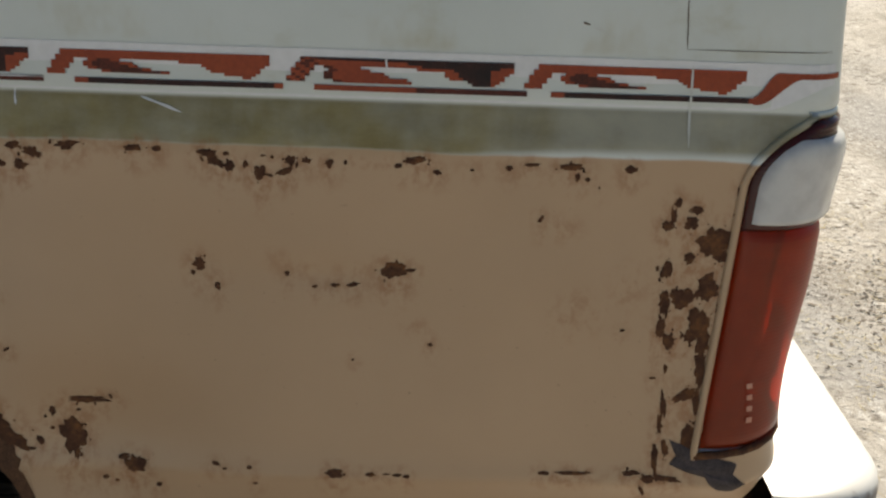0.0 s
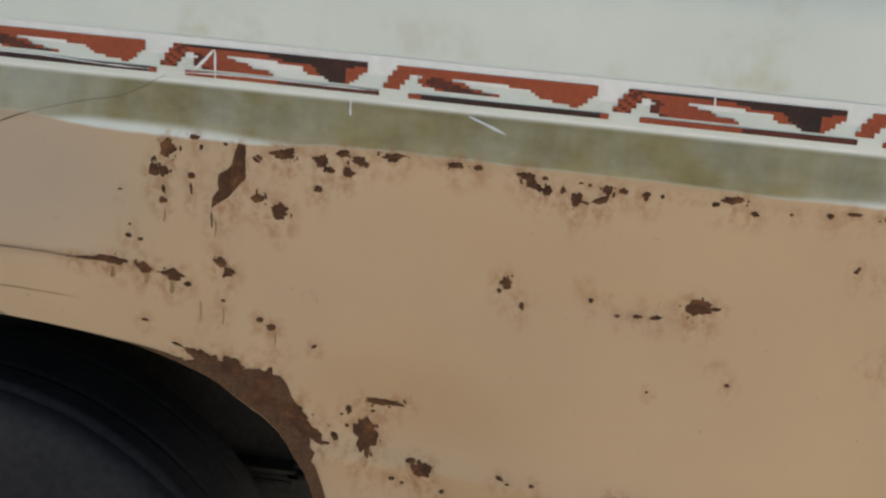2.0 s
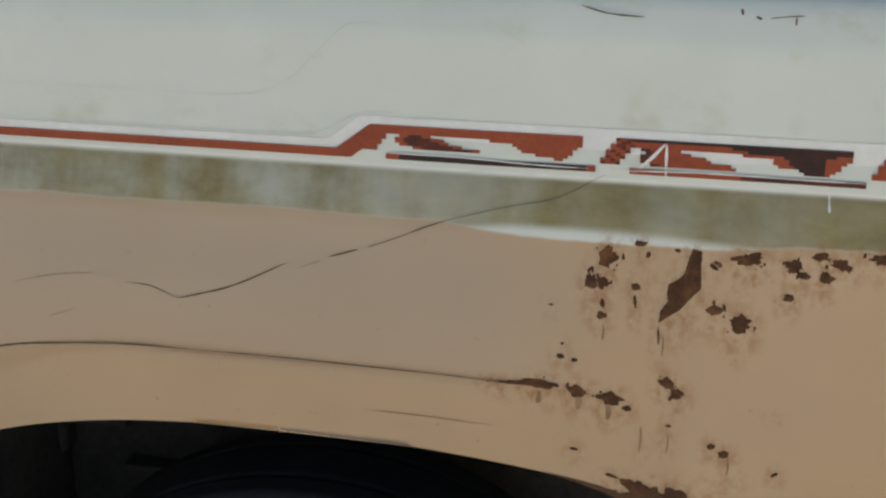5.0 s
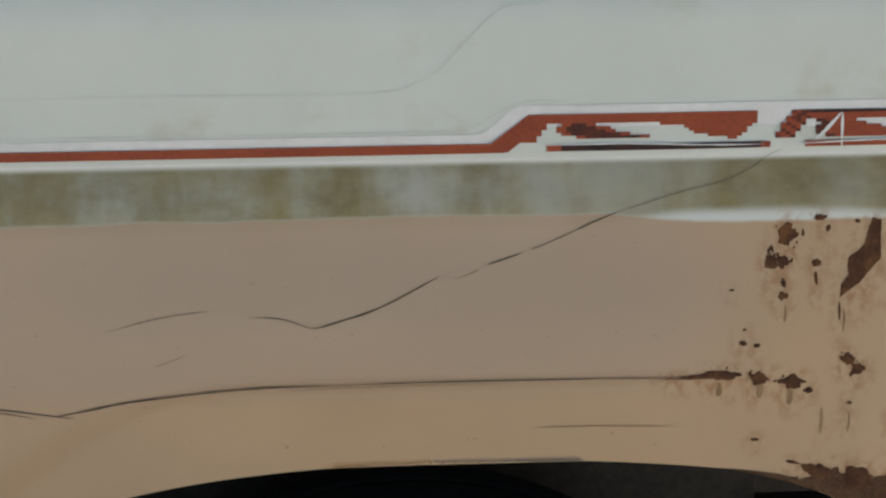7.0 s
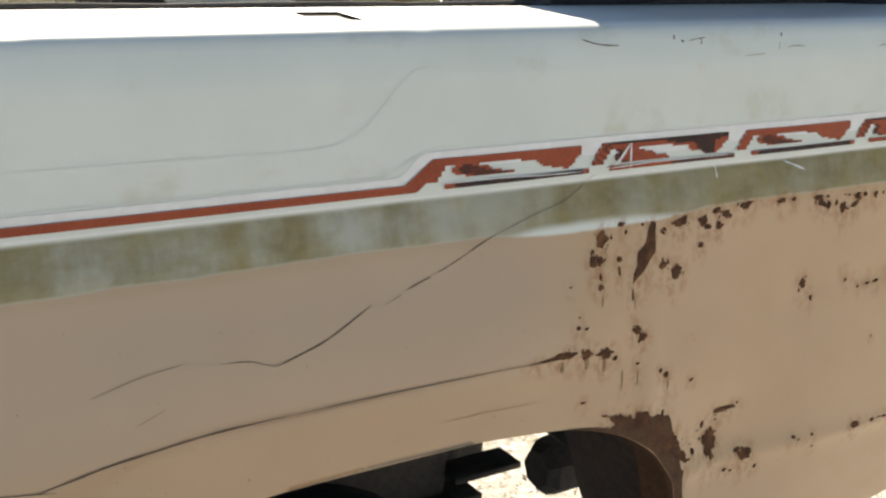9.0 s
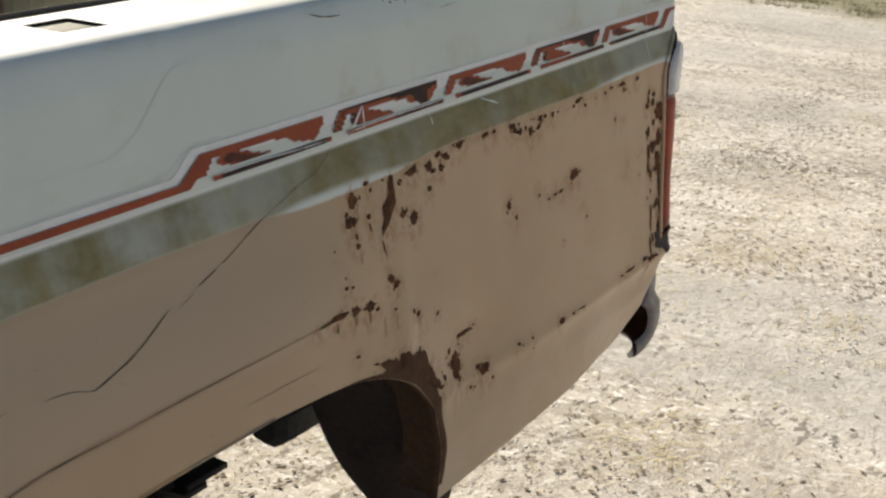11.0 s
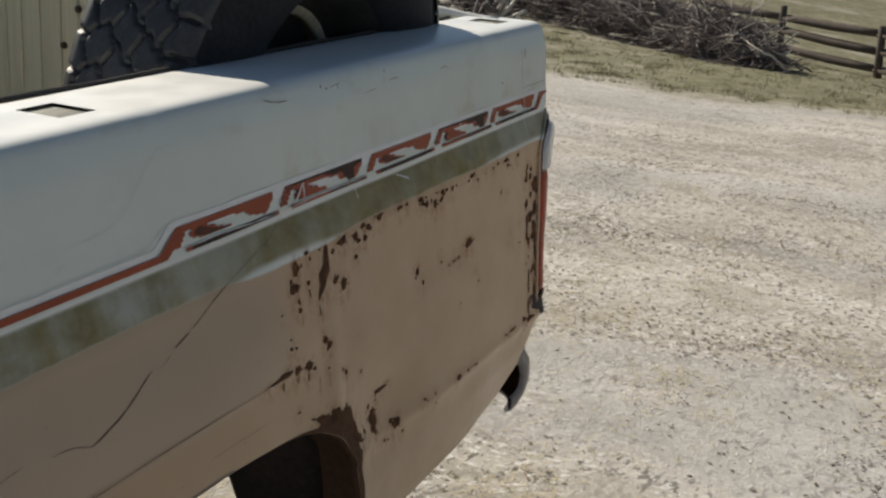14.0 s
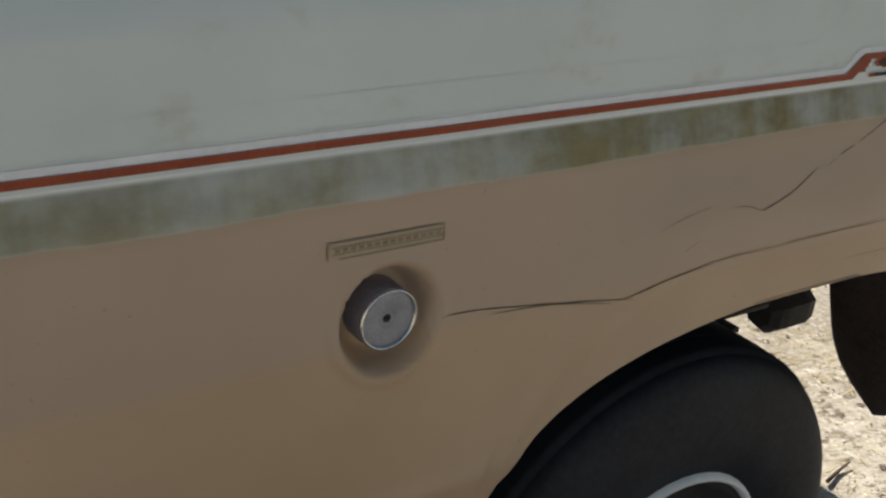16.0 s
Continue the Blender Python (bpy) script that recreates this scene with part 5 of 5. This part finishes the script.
def tread_mesh(name, R, half, count, lug, mat, parent, fine=22):
    rows_, cols = count * fine, 60
    pitch = 2 * math.pi * R / count
    v, f = [], []
    for i in range(rows_):
        a = 2 * math.pi * i / rows_
        c, s_ = math.cos(a), math.sin(a)
        for k in range(cols + 1):
            y = -1 + 2 * k / cols
            drop = 0.004 * y * y + 0.013 * step(0.74, 1.0, abs(y)) + (0.010 if k in (0, cols) else 0)
            r = R + 0.006 - drop - (0.010 * tread_cut(i / fine, y, half, pitch) if lug else 0.002 * step(0.05, 0.02, abs(abs(y) - 0.4)))
            v.append((r * c, y * half * 0.99, r * s_))
    for i in range(rows_):
        for k in range(cols):
            a, b = i * (cols + 1) + k, ((i + 1) % rows_) * (cols + 1) + k
            f.append((a, a + 1, b + 1, b))
    return mesh_object(name, v, f, mat, parent, label="interlocking tread lugs" if lug else "worn tread")


def tyre_mesh(name, R, rim, half, count, mat, parent, label="", lug=True, tread_mat=None):
    bm = bmesh.new()
    ring(bm, tyre_profile(R - 0.012, rim, half), 72, (0, 0, 0))
    ob = part(name, bm, mat, parent, label)
    tread_mesh("tread", R - 0.008, half * (0.96 if lug else 0.80), count, lug, tread_mat or mat, ob, 15 if lug else 6)
    return ob


def rim_mesh(parent, rim, half, mat, dish=0.5, label=""):
    bm = bmesh.new()
    ring(bm, [(rim + 0.008, -half * 0.80), (rim + 0.010, -half * 0.86), (rim + 0.002, -half * 0.88), (rim - 0.012, -half * 0.80), (rim - 0.018, -half * 0.5),
              (rim - 0.05, -half * dish), (rim * 0.55, -half * (dish + 0.12)), (rim * 0.42, -half * (dish + 0.05)), (rim * 0.36, -half * (dish + 0.45)), (0.0, -half * (dish + 0.5))], 48, (0, 0, 0))
    return part("rim", bm, mat, parent, label)


def road_wheel(y, face):
    w = new("wheel")
    w.parent = truck
    tagged(w, "rear wheel with smooth black tyre and white trim ring")
    tyre_mesh("tyre", 0.417, 0.206, 0.113, 24, RUBBER, w, lug=False)
    rim_mesh(w, 0.202, 0.113, BLACK_METAL, 0.35, label="dark wheel centre")
    bm = bmesh.new()
    ring(bm, [(0.206, -0.102), (0.208, -0.1145), (0.214, -0.1165), (0.220, -0.106)], 48, (0, 0, 0))
    part("trim_ring", bm, WHITE_PAINT, w, "white trim ring")
    w.matrix_local = Matrix.Translation((-0.109, y, 0.435)) @ (Matrix.Identity(4) if face < 0 else Matrix.Rotation(math.pi, 4, "Z"))
    return w


road_wheel(0.156, -1)
road_wheel(BED_W - 0.156, 1)
bm = bmesh.new()
ring(bm, [(0.0, 0.30), (0.045, 0.31), (0.045, 0.87), (0.13, 0.91), (0.15, 1.00), (0.13, 1.09), (0.045, 1.13), (0.045, BED_W - 0.31), (0.0, BED_W - 0.30)], 24, (-0.109, 0, 0.435))
part("rear_axle", bm, BLACK_METAL, truck)
for y in (0.40, BED_W - 0.46):
    bm = bmesh.new()
    for k, (ln, zz) in enumerate(((0.62, 0.535), (0.42, 0.522), (0.30, 0.509))):
        for i in range(10):
            xa, xb = -ln + 2 * ln * i / 10, -ln + 2 * ln * (i + 1) / 10
            zm = zz + 0.22 * ((xa + xb) / 2 / 0.62) ** 2
            box(bm, xa - 0.004, xb + 0.004, y, y + 0.06, zm, zm + 0.011, 0.001, 1)
    part("leaf_spring", bm, BLACK_METAL, truck)
    for x in (0.59, -0.66):
        bm = bmesh.new()
        box(bm, x, x + 0.07, y - 0.005, y + 0.065, 0.66, 0.78, 0.01)
        part("spring_shackle", bm, BLACK_METAL, truck)
# dark box added behind the axle to hide the lit ground beyond
bm = bmesh.new()
box(bm, 0.24, 0.62, 0.63, 1.05, 0.475, 0.76, 0.04, 3)
blocker = part("view_blocker", bm, BLACK_METAL, truck, "added dark box hiding the lit ground under the bed")
for x in (0.33, 0.52):
    bm = bmesh.new()
    box(bm, x, x + 0.03, 0.626, 1.054, 0.471, 0.80, 0.006, 1)
    part("blocker_strap", bm, BLACK_METAL, blocker)
# silencer under the bed
bm = bmesh.new()
ring(bm, [(0.0, 0.640), (0.036, 0.640), (0.052, 0.660), (0.056, 0.68), (0.056, 0.745), (0.045, 0.778), (0.028, 0.788), (0.0, 0.788)], 7, (0, 0.520, 0.545), axis="x")
part("silencer", bm, BLACK_METAL, truck, "dark exhaust box hanging under the bed", smooth=False)
bm = bmesh.new()
box(bm, 0.69, 0.715, 0.505, 0.535, 0.58, 0.89, 0.004)
part("silencer_hanger", bm, BLACK_METAL, truck)

# ---- rear bumper and bracket ----
bumper = new("rear_bumper")
bumper.parent = truck
tagged(bumper, "white painted step bumper, ends coloured grey for shade")


def bumper_paint():
    """White paint, grey-brown at the turned ends below the shelf to stand for shade."""
    m, N, L, P = material("end_shaded_paint")
    tc = N.new("ShaderNodeTexCoord").outputs["Object"]
    sep = N.new("ShaderNodeSeparateXYZ")
    L.new(tc, sep.inputs[0])
    col = ramp(N, L, noise_tex(N, L, tc, 6, 5), [(0.3, (0.66, 0.67, 0.65)), (0.7, (0.76, 0.76, 0.75))])
    ragged = calc(N, L, "MULTIPLY", noise_tex(N, L, tc, 24, 5, 0.65), 0.05)
    # mask of the painted end shade; the top shelf stays white
    worn = calc(N, L, "MULTIPLY", span(N, L, calc(N, L, "ADD", sep.outputs[1], ragged), 0.150, 0.120), span(N, L, calc(N, L, "ADD", sep.outputs[2], ragged), 0.820, 0.806))
    bare = ramp(N, L, noise_tex(N, L, tc, 34, 5, 0.65), [(0.35, (0.17, 0.14, 0.125)), (0.65, (0.33, 0.295, 0.285))])
    L.new(mixc(N, L, worn, col, bare), P.inputs["Base Color"])
    P.inputs["Roughness"].default_value = 0.45
    return m


BUMPER_WHITE = bumper_paint()


def bumper_loop(x, inset):
    """Section of the bumper: top shelf, face with a groove, lower bulge and the lip that curls forward."""
    face = [(1.215, 0.806), (x - 0.050, 0.804), (x - 0.014, 0.800), (x - 0.003, 0.792), (x, 0.780), (x - 0.001, 0.742), (x - 0.008, 0.728), (x - 0.017, 0.716), (x - 0.010, 0.702), (x - 0.001, 0.690),
            (x - 0.001, 0.664), (x - 0.008, 0.644), (x - 0.024, 0.629), (x - 0.056, 0.620), (x - 0.090, 0.620), (x - 0.120, 0.630), (x - 0.130, 0.642)]
    mid = (x - 0.075, 0.712)
    if not inset:
        return face
    return [(px + (mid[0] - px) * inset / max(0.02, abs(px - mid[0]) + abs(pz - mid[1])), pz + (mid[1] - pz) * inset / max(0.02, abs(px - mid[0]) + abs(pz - mid[1]))) for px, pz in face]


def flare(y, z):
    """The lower part of each end stands out farther to the side."""
    edge = min(y, BED_W - y)
    return -0.019 * step(0.765, 0.67, z) * step(0.13, 0.04, edge) * (1 if y < BED_W / 2 else -1)


ends = [0.037, 0.0375, 0.039, 0.042, 0.047, 0.054, 0.063, 0.074, 0.088, 0.105, 0.125, 0.15, 0.18]
bumper_ys = ends + [0.25 + 0.15 * k for k in range(11)] + [BED_W - y for y in reversed(ends)]
for shell, inset, mat in (("bumper_shell", 0.0, BUMPER_WHITE), ("bumper_inside", 0.005, RUSTY_METAL)):
    bm = bmesh.new()
    rows_b = []
    for y in bumper_ys[4 if inset else 0:len(bumper_ys) - (4 if inset else 0)]:
        edge = min(y, BED_W - y)
        x = 1.262 + 0.113 * math.sqrt(max(0.0, 1 - (max(0.0, 0.150 - edge) / 0.113) ** 2))
        rows_b.append([bm.verts.new((px, y + flare(y, pz), pz)) for px, pz in bumper_loop(x, inset)])
    for a, b in zip(rows_b, rows_b[1:]):
        for i in range(len(a) - 1):
            bm.faces.new((a[i], b[i], b[i + 1], a[i + 1]))
    part(shell, bm, mat, bumper, "rusty inside of the bumper" if inset else "white pressed-steel shell with a rolled lip")
# turned-in flange at each end of the shell, its grey standing for shade
END_SHADE = simple("end_shade_grey", (0.17, 0.14, 0.125), (0.30, 0.265, 0.25), 30, 0.6, fine=0.3)
for y, sign in ((0.0365, 1), (BED_W - 0.0365, -1)):
    bm = bmesh.new()
    loops = [[bm.verts.new((px, y + sign * dy + flare(y, pz), pz)) for px, pz in bumper_loop(1.262, inset)] for inset, dy in ((0.0, 0.0), (0.012, -0.002), (0.030, 0.001), (0.033, 0.008))]
    for a, b in zip(loops, loops[1:]):
        for i in range(len(a) - 3):
            bm.faces.new((a[i], a[i + 1], b[i + 1], b[i]) if sign > 0 else (a[i], b[i], b[i + 1], a[i + 1]))
    part("end_flange", bm, END_SHADE, bumper, "grey-lilac turned-in bumper end")
for y in (0.46, 1.49):
    bm = bmesh.new()
    box(bm, 1.15, 1.31, y, y + 0.05, 0.68, 0.79, 0.008)
    part("bumper_arm", bm, BLACK_METAL, bumper)


# ---- things in the bed ----
def loose_tyre(name, R, rim, half, m, lugs, label):
    t = new(name)
    tagged(t, label, "tyre", group="spare tyres in the bed")
    tyre_mesh("tyre", R, rim, half, lugs, DUSTY_RUBBER, t, tread_mat=DUSTY_TREAD)
    t.matrix_world = truck.matrix_world @ m
    return t


big = loose_tyre("spare_tyre", 0.408, 0.222, 0.100, Matrix.Translation((0.613, 0.264, FLOOR_Z + 0.408)) @ Matrix.Rotation(radians(-1.8), 4, "Z") @ Matrix.Rotation(radians(7.6), 4, "X"), 46, "large worn off-road tyre standing in the bed")
bm = bmesh.new()
ring(bm, [(0.223, -0.077), (0.214, -0.064), (0.200, -0.040), (0.190, -0.012), (0.173, 0.004)], 56, (0, 0, 0))
part("barrel", bm, BLACK_METAL, big)
bm = bmesh.new()
ring(bm, [(0.1735, 0.003), (0.160, 0.004), (0.157, 0.010), (0.158, 0.024), (0.1735, 0.026)], 64, (0, 0, 0))
part("bead_ring", bm, RIM_TAN, big, "pale tan rim flange")
bm = bmesh.new()
ring(bm, [(0.160, 0.022), (0.115, 0.050), (0.075, 0.040), (0.0, 0.045)], 48, (0, 0, 0))
part("wheel_disc", bm, BLACK_METAL, big)

# a second wheel rests on the far wheel tub
bm = bmesh.new()
box(bm, -0.66, 0.64, 1.43, BED_W - 0.17, FLOOR_Z - 0.004, 1.072, 0.03, 3)
part("wheel_tub", bm, WHITE_PAINT, truck, "painted wheel tub inside the bed")
far_wheel = loose_tyre("spare_tyre", 0.340, 0.214, 0.110, Matrix.Translation((0.463, 1.562, 1.411)), 40, "smaller tyre on a pale ringed rim resting on the wheel tub")
bm = bmesh.new()
ring(bm, [(0.216, -0.088), (0.213, -0.100), (0.204, -0.101), (0.197, -0.092), (0.190, -0.070), (0.183, -0.066), (0.176, -0.072), (0.168, -0.070), (0.160, -0.050), (0.120, -0.030), (0.085, -0.036), (0.062, -0.052), (0.0, -0.054)], 56, (0, 0, 0))
part("rim", bm, RIM_GREY, far_wheel, "pale grey rim with stepped rings")

# ---- fence ----
FA, FB = Vector((23.1, 1.13)), Vector((28.7, 11.0))
fdir = (FB - FA).normalized()


def fence_post(p, h, lean):
    bm = bmesh.new()
    r = bmesh.ops.create_cone(bm, segments=9, radius1=0.085, radius2=0.070, depth=h + 0.4, cap_ends=True)
    for v in bm.verts:
        v.co.x *= 1 + 0.12 * noise.noise((v.co.z * 3, p.x, p.y))
        v.co.z += (h + 0.4) / 2 - 0.4
    bmesh.ops.bevel(bm, geom=[e for e in bm.edges if abs(e.verts[0].co.z - h) < 0.02 and abs(e.verts[1].co.z - h) < 0.02], offset=0.02, segments=1, affect="EDGES")
    ob = part("post", bm, FENCE_WOOD, fence)
    ob.matrix_local = Matrix.Translation((p.x, p.y, ground_z(p.x, p.y))) @ Matrix.Rotation(radians(lean), 4, "X")
    return ob


fence = new("rail_fence")
tagged(fence, "dark weathered post-and-rail wooden fence", "fence")
SPACING = 2.36
posts = []
for k in range(-5, 10):
    q = FA + fdir * SPACING * k
    fence_post(q, 0.98 + 0.05 * math.sin(k * 2.3), -3 + 2 * math.sin(k * 1.7))
    posts.append(q)
for a, b in zip(posts, posts[1:]):
    for h in (0.20, 0.52, 0.82):
        v, f = [], []
        pa = Vector((a.x, a.y, ground_z(a.x, a.y) + h + random.uniform(-0.04, 0.04)))
        pb = Vector((b.x, b.y, ground_z(b.x, b.y) + h + random.uniform(-0.04, 0.04)))
        ext = (pb - pa).normalized() * 0.12
        mid = (pa + pb) / 2 + Vector((0, 0, -0.02))
        tube(v, f, [pa - ext, (pa + mid) / 2, mid, (mid + pb) / 2, pb + ext], [0.076, 0.090, 0.094, 0.090, 0.076], 6)
        mesh_object("rail", v, f, FENCE_WOOD, fence)


# ---- brush pile ----
def brush(name, x0, y0, x1, y1, width, height, count, label, thick=1.0, mat=BRANCH, pale=0.12, lift=0.0):
    """A heap of dead branches along a line: many forked, bent twigs of several thicknesses."""
    sets = {0: ([], []), 1: ([], [])}
    for _ in range(count):
        t = random.random()
        bulk = math.sin(math.pi * min(1, max(0, 0.08 + 0.84 * t))) ** 0.6 * (0.8 + 0.35 * noise.noise((t * 7, x0, 0)))
        cx, cy = x0 + (x1 - x0) * t, y0 + (y1 - y0) * t
        off = random.gauss(0, 0.36)
        cx += off * width * 0.7
        cy += off * width * 0.5
        h = height * bulk * max(0.02, 1 - abs(off) * 0.9) * random.uniform(0.02, 1.0)
        L = random.uniform(0.35, 1.5)
        yaw = random.gauss(math.atan2(y1 - y0, x1 - x0), 0.9)
        pit = random.gauss(0.05, 0.33)
        d = Vector((math.cos(yaw) * math.cos(pit), math.sin(yaw) * math.cos(pit), math.sin(pit)))
        p = Vector((cx, cy, ground_z(cx, cy) + 0.03 + h + lift)) - d * L / 2
        r0 = random.choice((0.006, 0.008, 0.011, 0.016, 0.026)) * thick
        key = 1 if random.random() < pale else 0
        pts = [p]
        for k in range(4):
            d = (d + Vector((random.gauss(0, 0.27), random.gauss(0, 0.27), random.gauss(0, 0.22)))).normalized()
            p = p + d * L / 4
            p.z = max(p.z, ground_z(p.x, p.y) + 0.02)
            pts.append(p.copy())
        tube(*sets[key], pts, [r0, r0 * 0.9, r0 * 0.75, r0 * 0.55, r0 * 0.25], 4)
        for k in (1, 2, 3):
            if random.random() < 0.75:
                e = (d + Vector((random.gauss(0, 0.7), random.gauss(0, 0.7), random.gauss(0.1, 0.5)))).normalized()
                q = pts[k]
                tube(*sets[key], [q, q + e * L * 0.16, q + (e + Vector((0, 0, 0.15))) * L * 0.3], [r0 * 0.55, r0 * 0.4, r0 * 0.15], 3)
    root = new(name)
    tagged(root, label, "brush pile", kind="stuff")
    mesh_object("branches", *sets[0], mat, root)
    if sets[1][0]:
        mesh_object("bleached_branches", *sets[1], PALE_BRANCH, root)
    return root


brush("brush_pile", 18.2, 2.6, 23.0, 8.9, 1.6, 1.08, 4800, "long heap of cut dead branches by the fence", 0.8, pale=0.2)
brush("brush_pile", 12.5, 9.0, 8.0, 13.5, 2.4, 0.9, 1300, "second heap of dead branches and pale timber", 1.4, pale=0.45)

brush("brush_pile", 17.6, 6.9, 19.6, 8.9, 1.2, 0.75, 420, "low heap of dark limbs and pale poles near the fence", 2.2, pale=0.3)
brush("brush_pile", 8.2, 7.6, 9.6, 10.4, 1.3, 1.45, 1500, "heap of bleached poles and limbs beyond the truck", 1.6, pale=0.6)


def old_stump(x, y, h, r, lean):
    v, f = [], []
    z = ground_z(x, y)
    tube(v, f, [(x + lean * k / 6, y + 0.02 * math.sin(k * 2), z - 0.1 + (h + 0.1) * k / 6) for k in range(7)], [r * (1.25 - 0.08 * k + 0.06 * math.sin(k * 2.4)) for k in range(7)], 12)
    tagged(mesh_object("stump", v, f, BARK), "dark upright trunk of a dead tree", "tree stump", group="dead trunks by the brush")


BARK = simple("dead_bark", (0.045, 0.032, 0.026), (0.12, 0.085, 0.07), 9, 0.95, bump_mm=6, fine=0.4)
old_stump(8.75, 7.60, 1.75, 0.13, 0.05)
old_stump(8.70, 7.25, 1.65, 0.10, -0.10)
old_stump(8.95, 7.05, 1.70, 0.07, 0.08)

# ---- litter and stones on the ground ----
def scatter(name, count, maker, mat, label, region, cat):
    v, f = [], []
    for _ in range(count):
        x0, x1, y0, y1 = region
        x = x0 + (x1 - x0) * random.random() ** 1.25
        y = random.uniform(y0, y1)
        if random.random() > 0.10 + 1.9 * max(0.0, noise.noise((x * 1.5, y * 2.1, len(name))) - 0.05):
            continue
        for _ in range(random.choice((1, 1, 2, 4, 7))):
            px, py = x + random.gauss(0, 0.05), y + random.gauss(0, 0.035)
            maker(v, f, px, py, ground_z(px, py))
    tagged(mesh_object(name, v, f, mat, smooth=False), label, cat, kind="stuff")


def stone(v, f, x, y, z):
    r = random.choice((0.002, 0.0025, 0.003, 0.004, 0.006)) * random.uniform(0.7, 1.4)
    b = len(v)
    tw = random.uniform(0, 6.28)
    for k in range(6):
        a = tw + k * math.pi / 3
        v.append((x + r * math.cos(a) * random.uniform(0.8, 1.25), y + r * math.sin(a) * random.uniform(0.7, 1.1), z - 0.001))
    for k in range(6):
        a = tw + k * math.pi / 3
        v.append((x + 0.6 * r * math.cos(a), y + 0.6 * r * math.sin(a), z + r * random.uniform(0.25, 0.5)))
    f.extend([(b + k, b + (k + 1) % 6, b + 6 + (k + 1) % 6, b + 6 + k) for k in range(6)])
    f.append(tuple(b + 6 + k for k in range(6)))


def dead_leaf(v, f, x, y, z):
    r = random.choice((0.003, 0.004, 0.006, 0.011)) * random.uniform(0.7, 1.3)
    a = random.uniform(0, 6.28)
    c, s = math.cos(a) * r, math.sin(a) * r
    b = len(v)
    h = random.uniform(0.002, 0.006)
    v.extend([(x + c, y + s, z + 0.003), (x - s * 0.5, y + c * 0.5, z + h), (x - c, y - s, z + 0.004), (x + s * 0.5, y - c * 0.5, z + h)])
    f.extend([(b, b + 1, b + 2), (b, b + 2, b + 3)])


def straw(v, f, x, y, z):
    L = random.uniform(0.02, 0.07)
    a = random.uniform(0, 6.28)
    d = Vector((math.cos(a), math.sin(a), random.uniform(-0.05, 0.25)))
    w = Vector((-math.sin(a), math.cos(a), 0)) * random.uniform(0.0008, 0.002)
    p = Vector((x, y, z + 0.003))
    b = len(v)
    v.extend([p - w, p + w, p + d * L])
    f.append((b, b + 1, b + 2))


def grass_blade(v, f, x, y, z):
    for _ in range(3):
        L = random.uniform(0.02, 0.07)
        a = random.uniform(0, 6.28)
        lean = random.uniform(0.2, 1.0)
        p = Vector((x + random.gauss(0, 0.02), y + random.gauss(0, 0.02), z - 0.002))
        w = Vector((-math.sin(a), math.cos(a), 0)) * 0.003
        b = len(v)
        v.extend([p - w, p + w, p + Vector((math.cos(a) * lean, math.sin(a) * lean, 1)).normalized() * L])
        f.append((b, b + 1, b + 2))


NEAR, MIDDLE = (0.3, 6.5, -2.2, 3.6), (5.0, 12.5, -3.5, 6.0)
scatter("stones", 21000, stone, STONE, "small pale stones strewn over the yard", NEAR, "stones")
scatter("leaf_litter", 22000, dead_leaf, LITTER, "dark dead leaves and chips on the gravel", NEAR, "leaf litter")
scatter("straw", 22000, straw, STRAW, "dry grass stalks on the gravel", NEAR, "straw")
scatter("stones", 9000, stone, STONE, "small pale stones farther out in the yard", MIDDLE, "stones")
scatter("leaf_litter", 24000, dead_leaf, LITTER, "dark dead leaves farther out in the yard", MIDDLE, "leaf litter")
DRY_GREEN = simple("thin_grass", (0.22, 0.21, 0.115), (0.42, 0.385, 0.25), 2.5, 0.9)
scatter("grass_tufts", 30000, grass_blade, DRY_GREEN, "thin dry grass along the yard's edge", (10.6, 24.0, -5.0, 12.0), "grass")
v, f = [], []
tube(v, f, [(1.03, 0.47, 0.032), (1.10, 0.49, 0.028), (1.16, 0.50, 0.034)], [0.006, 0.005, 0.0025], 6)
tagged(mesh_object("stick", v, f, RUSTY_METAL), "short dark twig lying on the gravel", "stick")
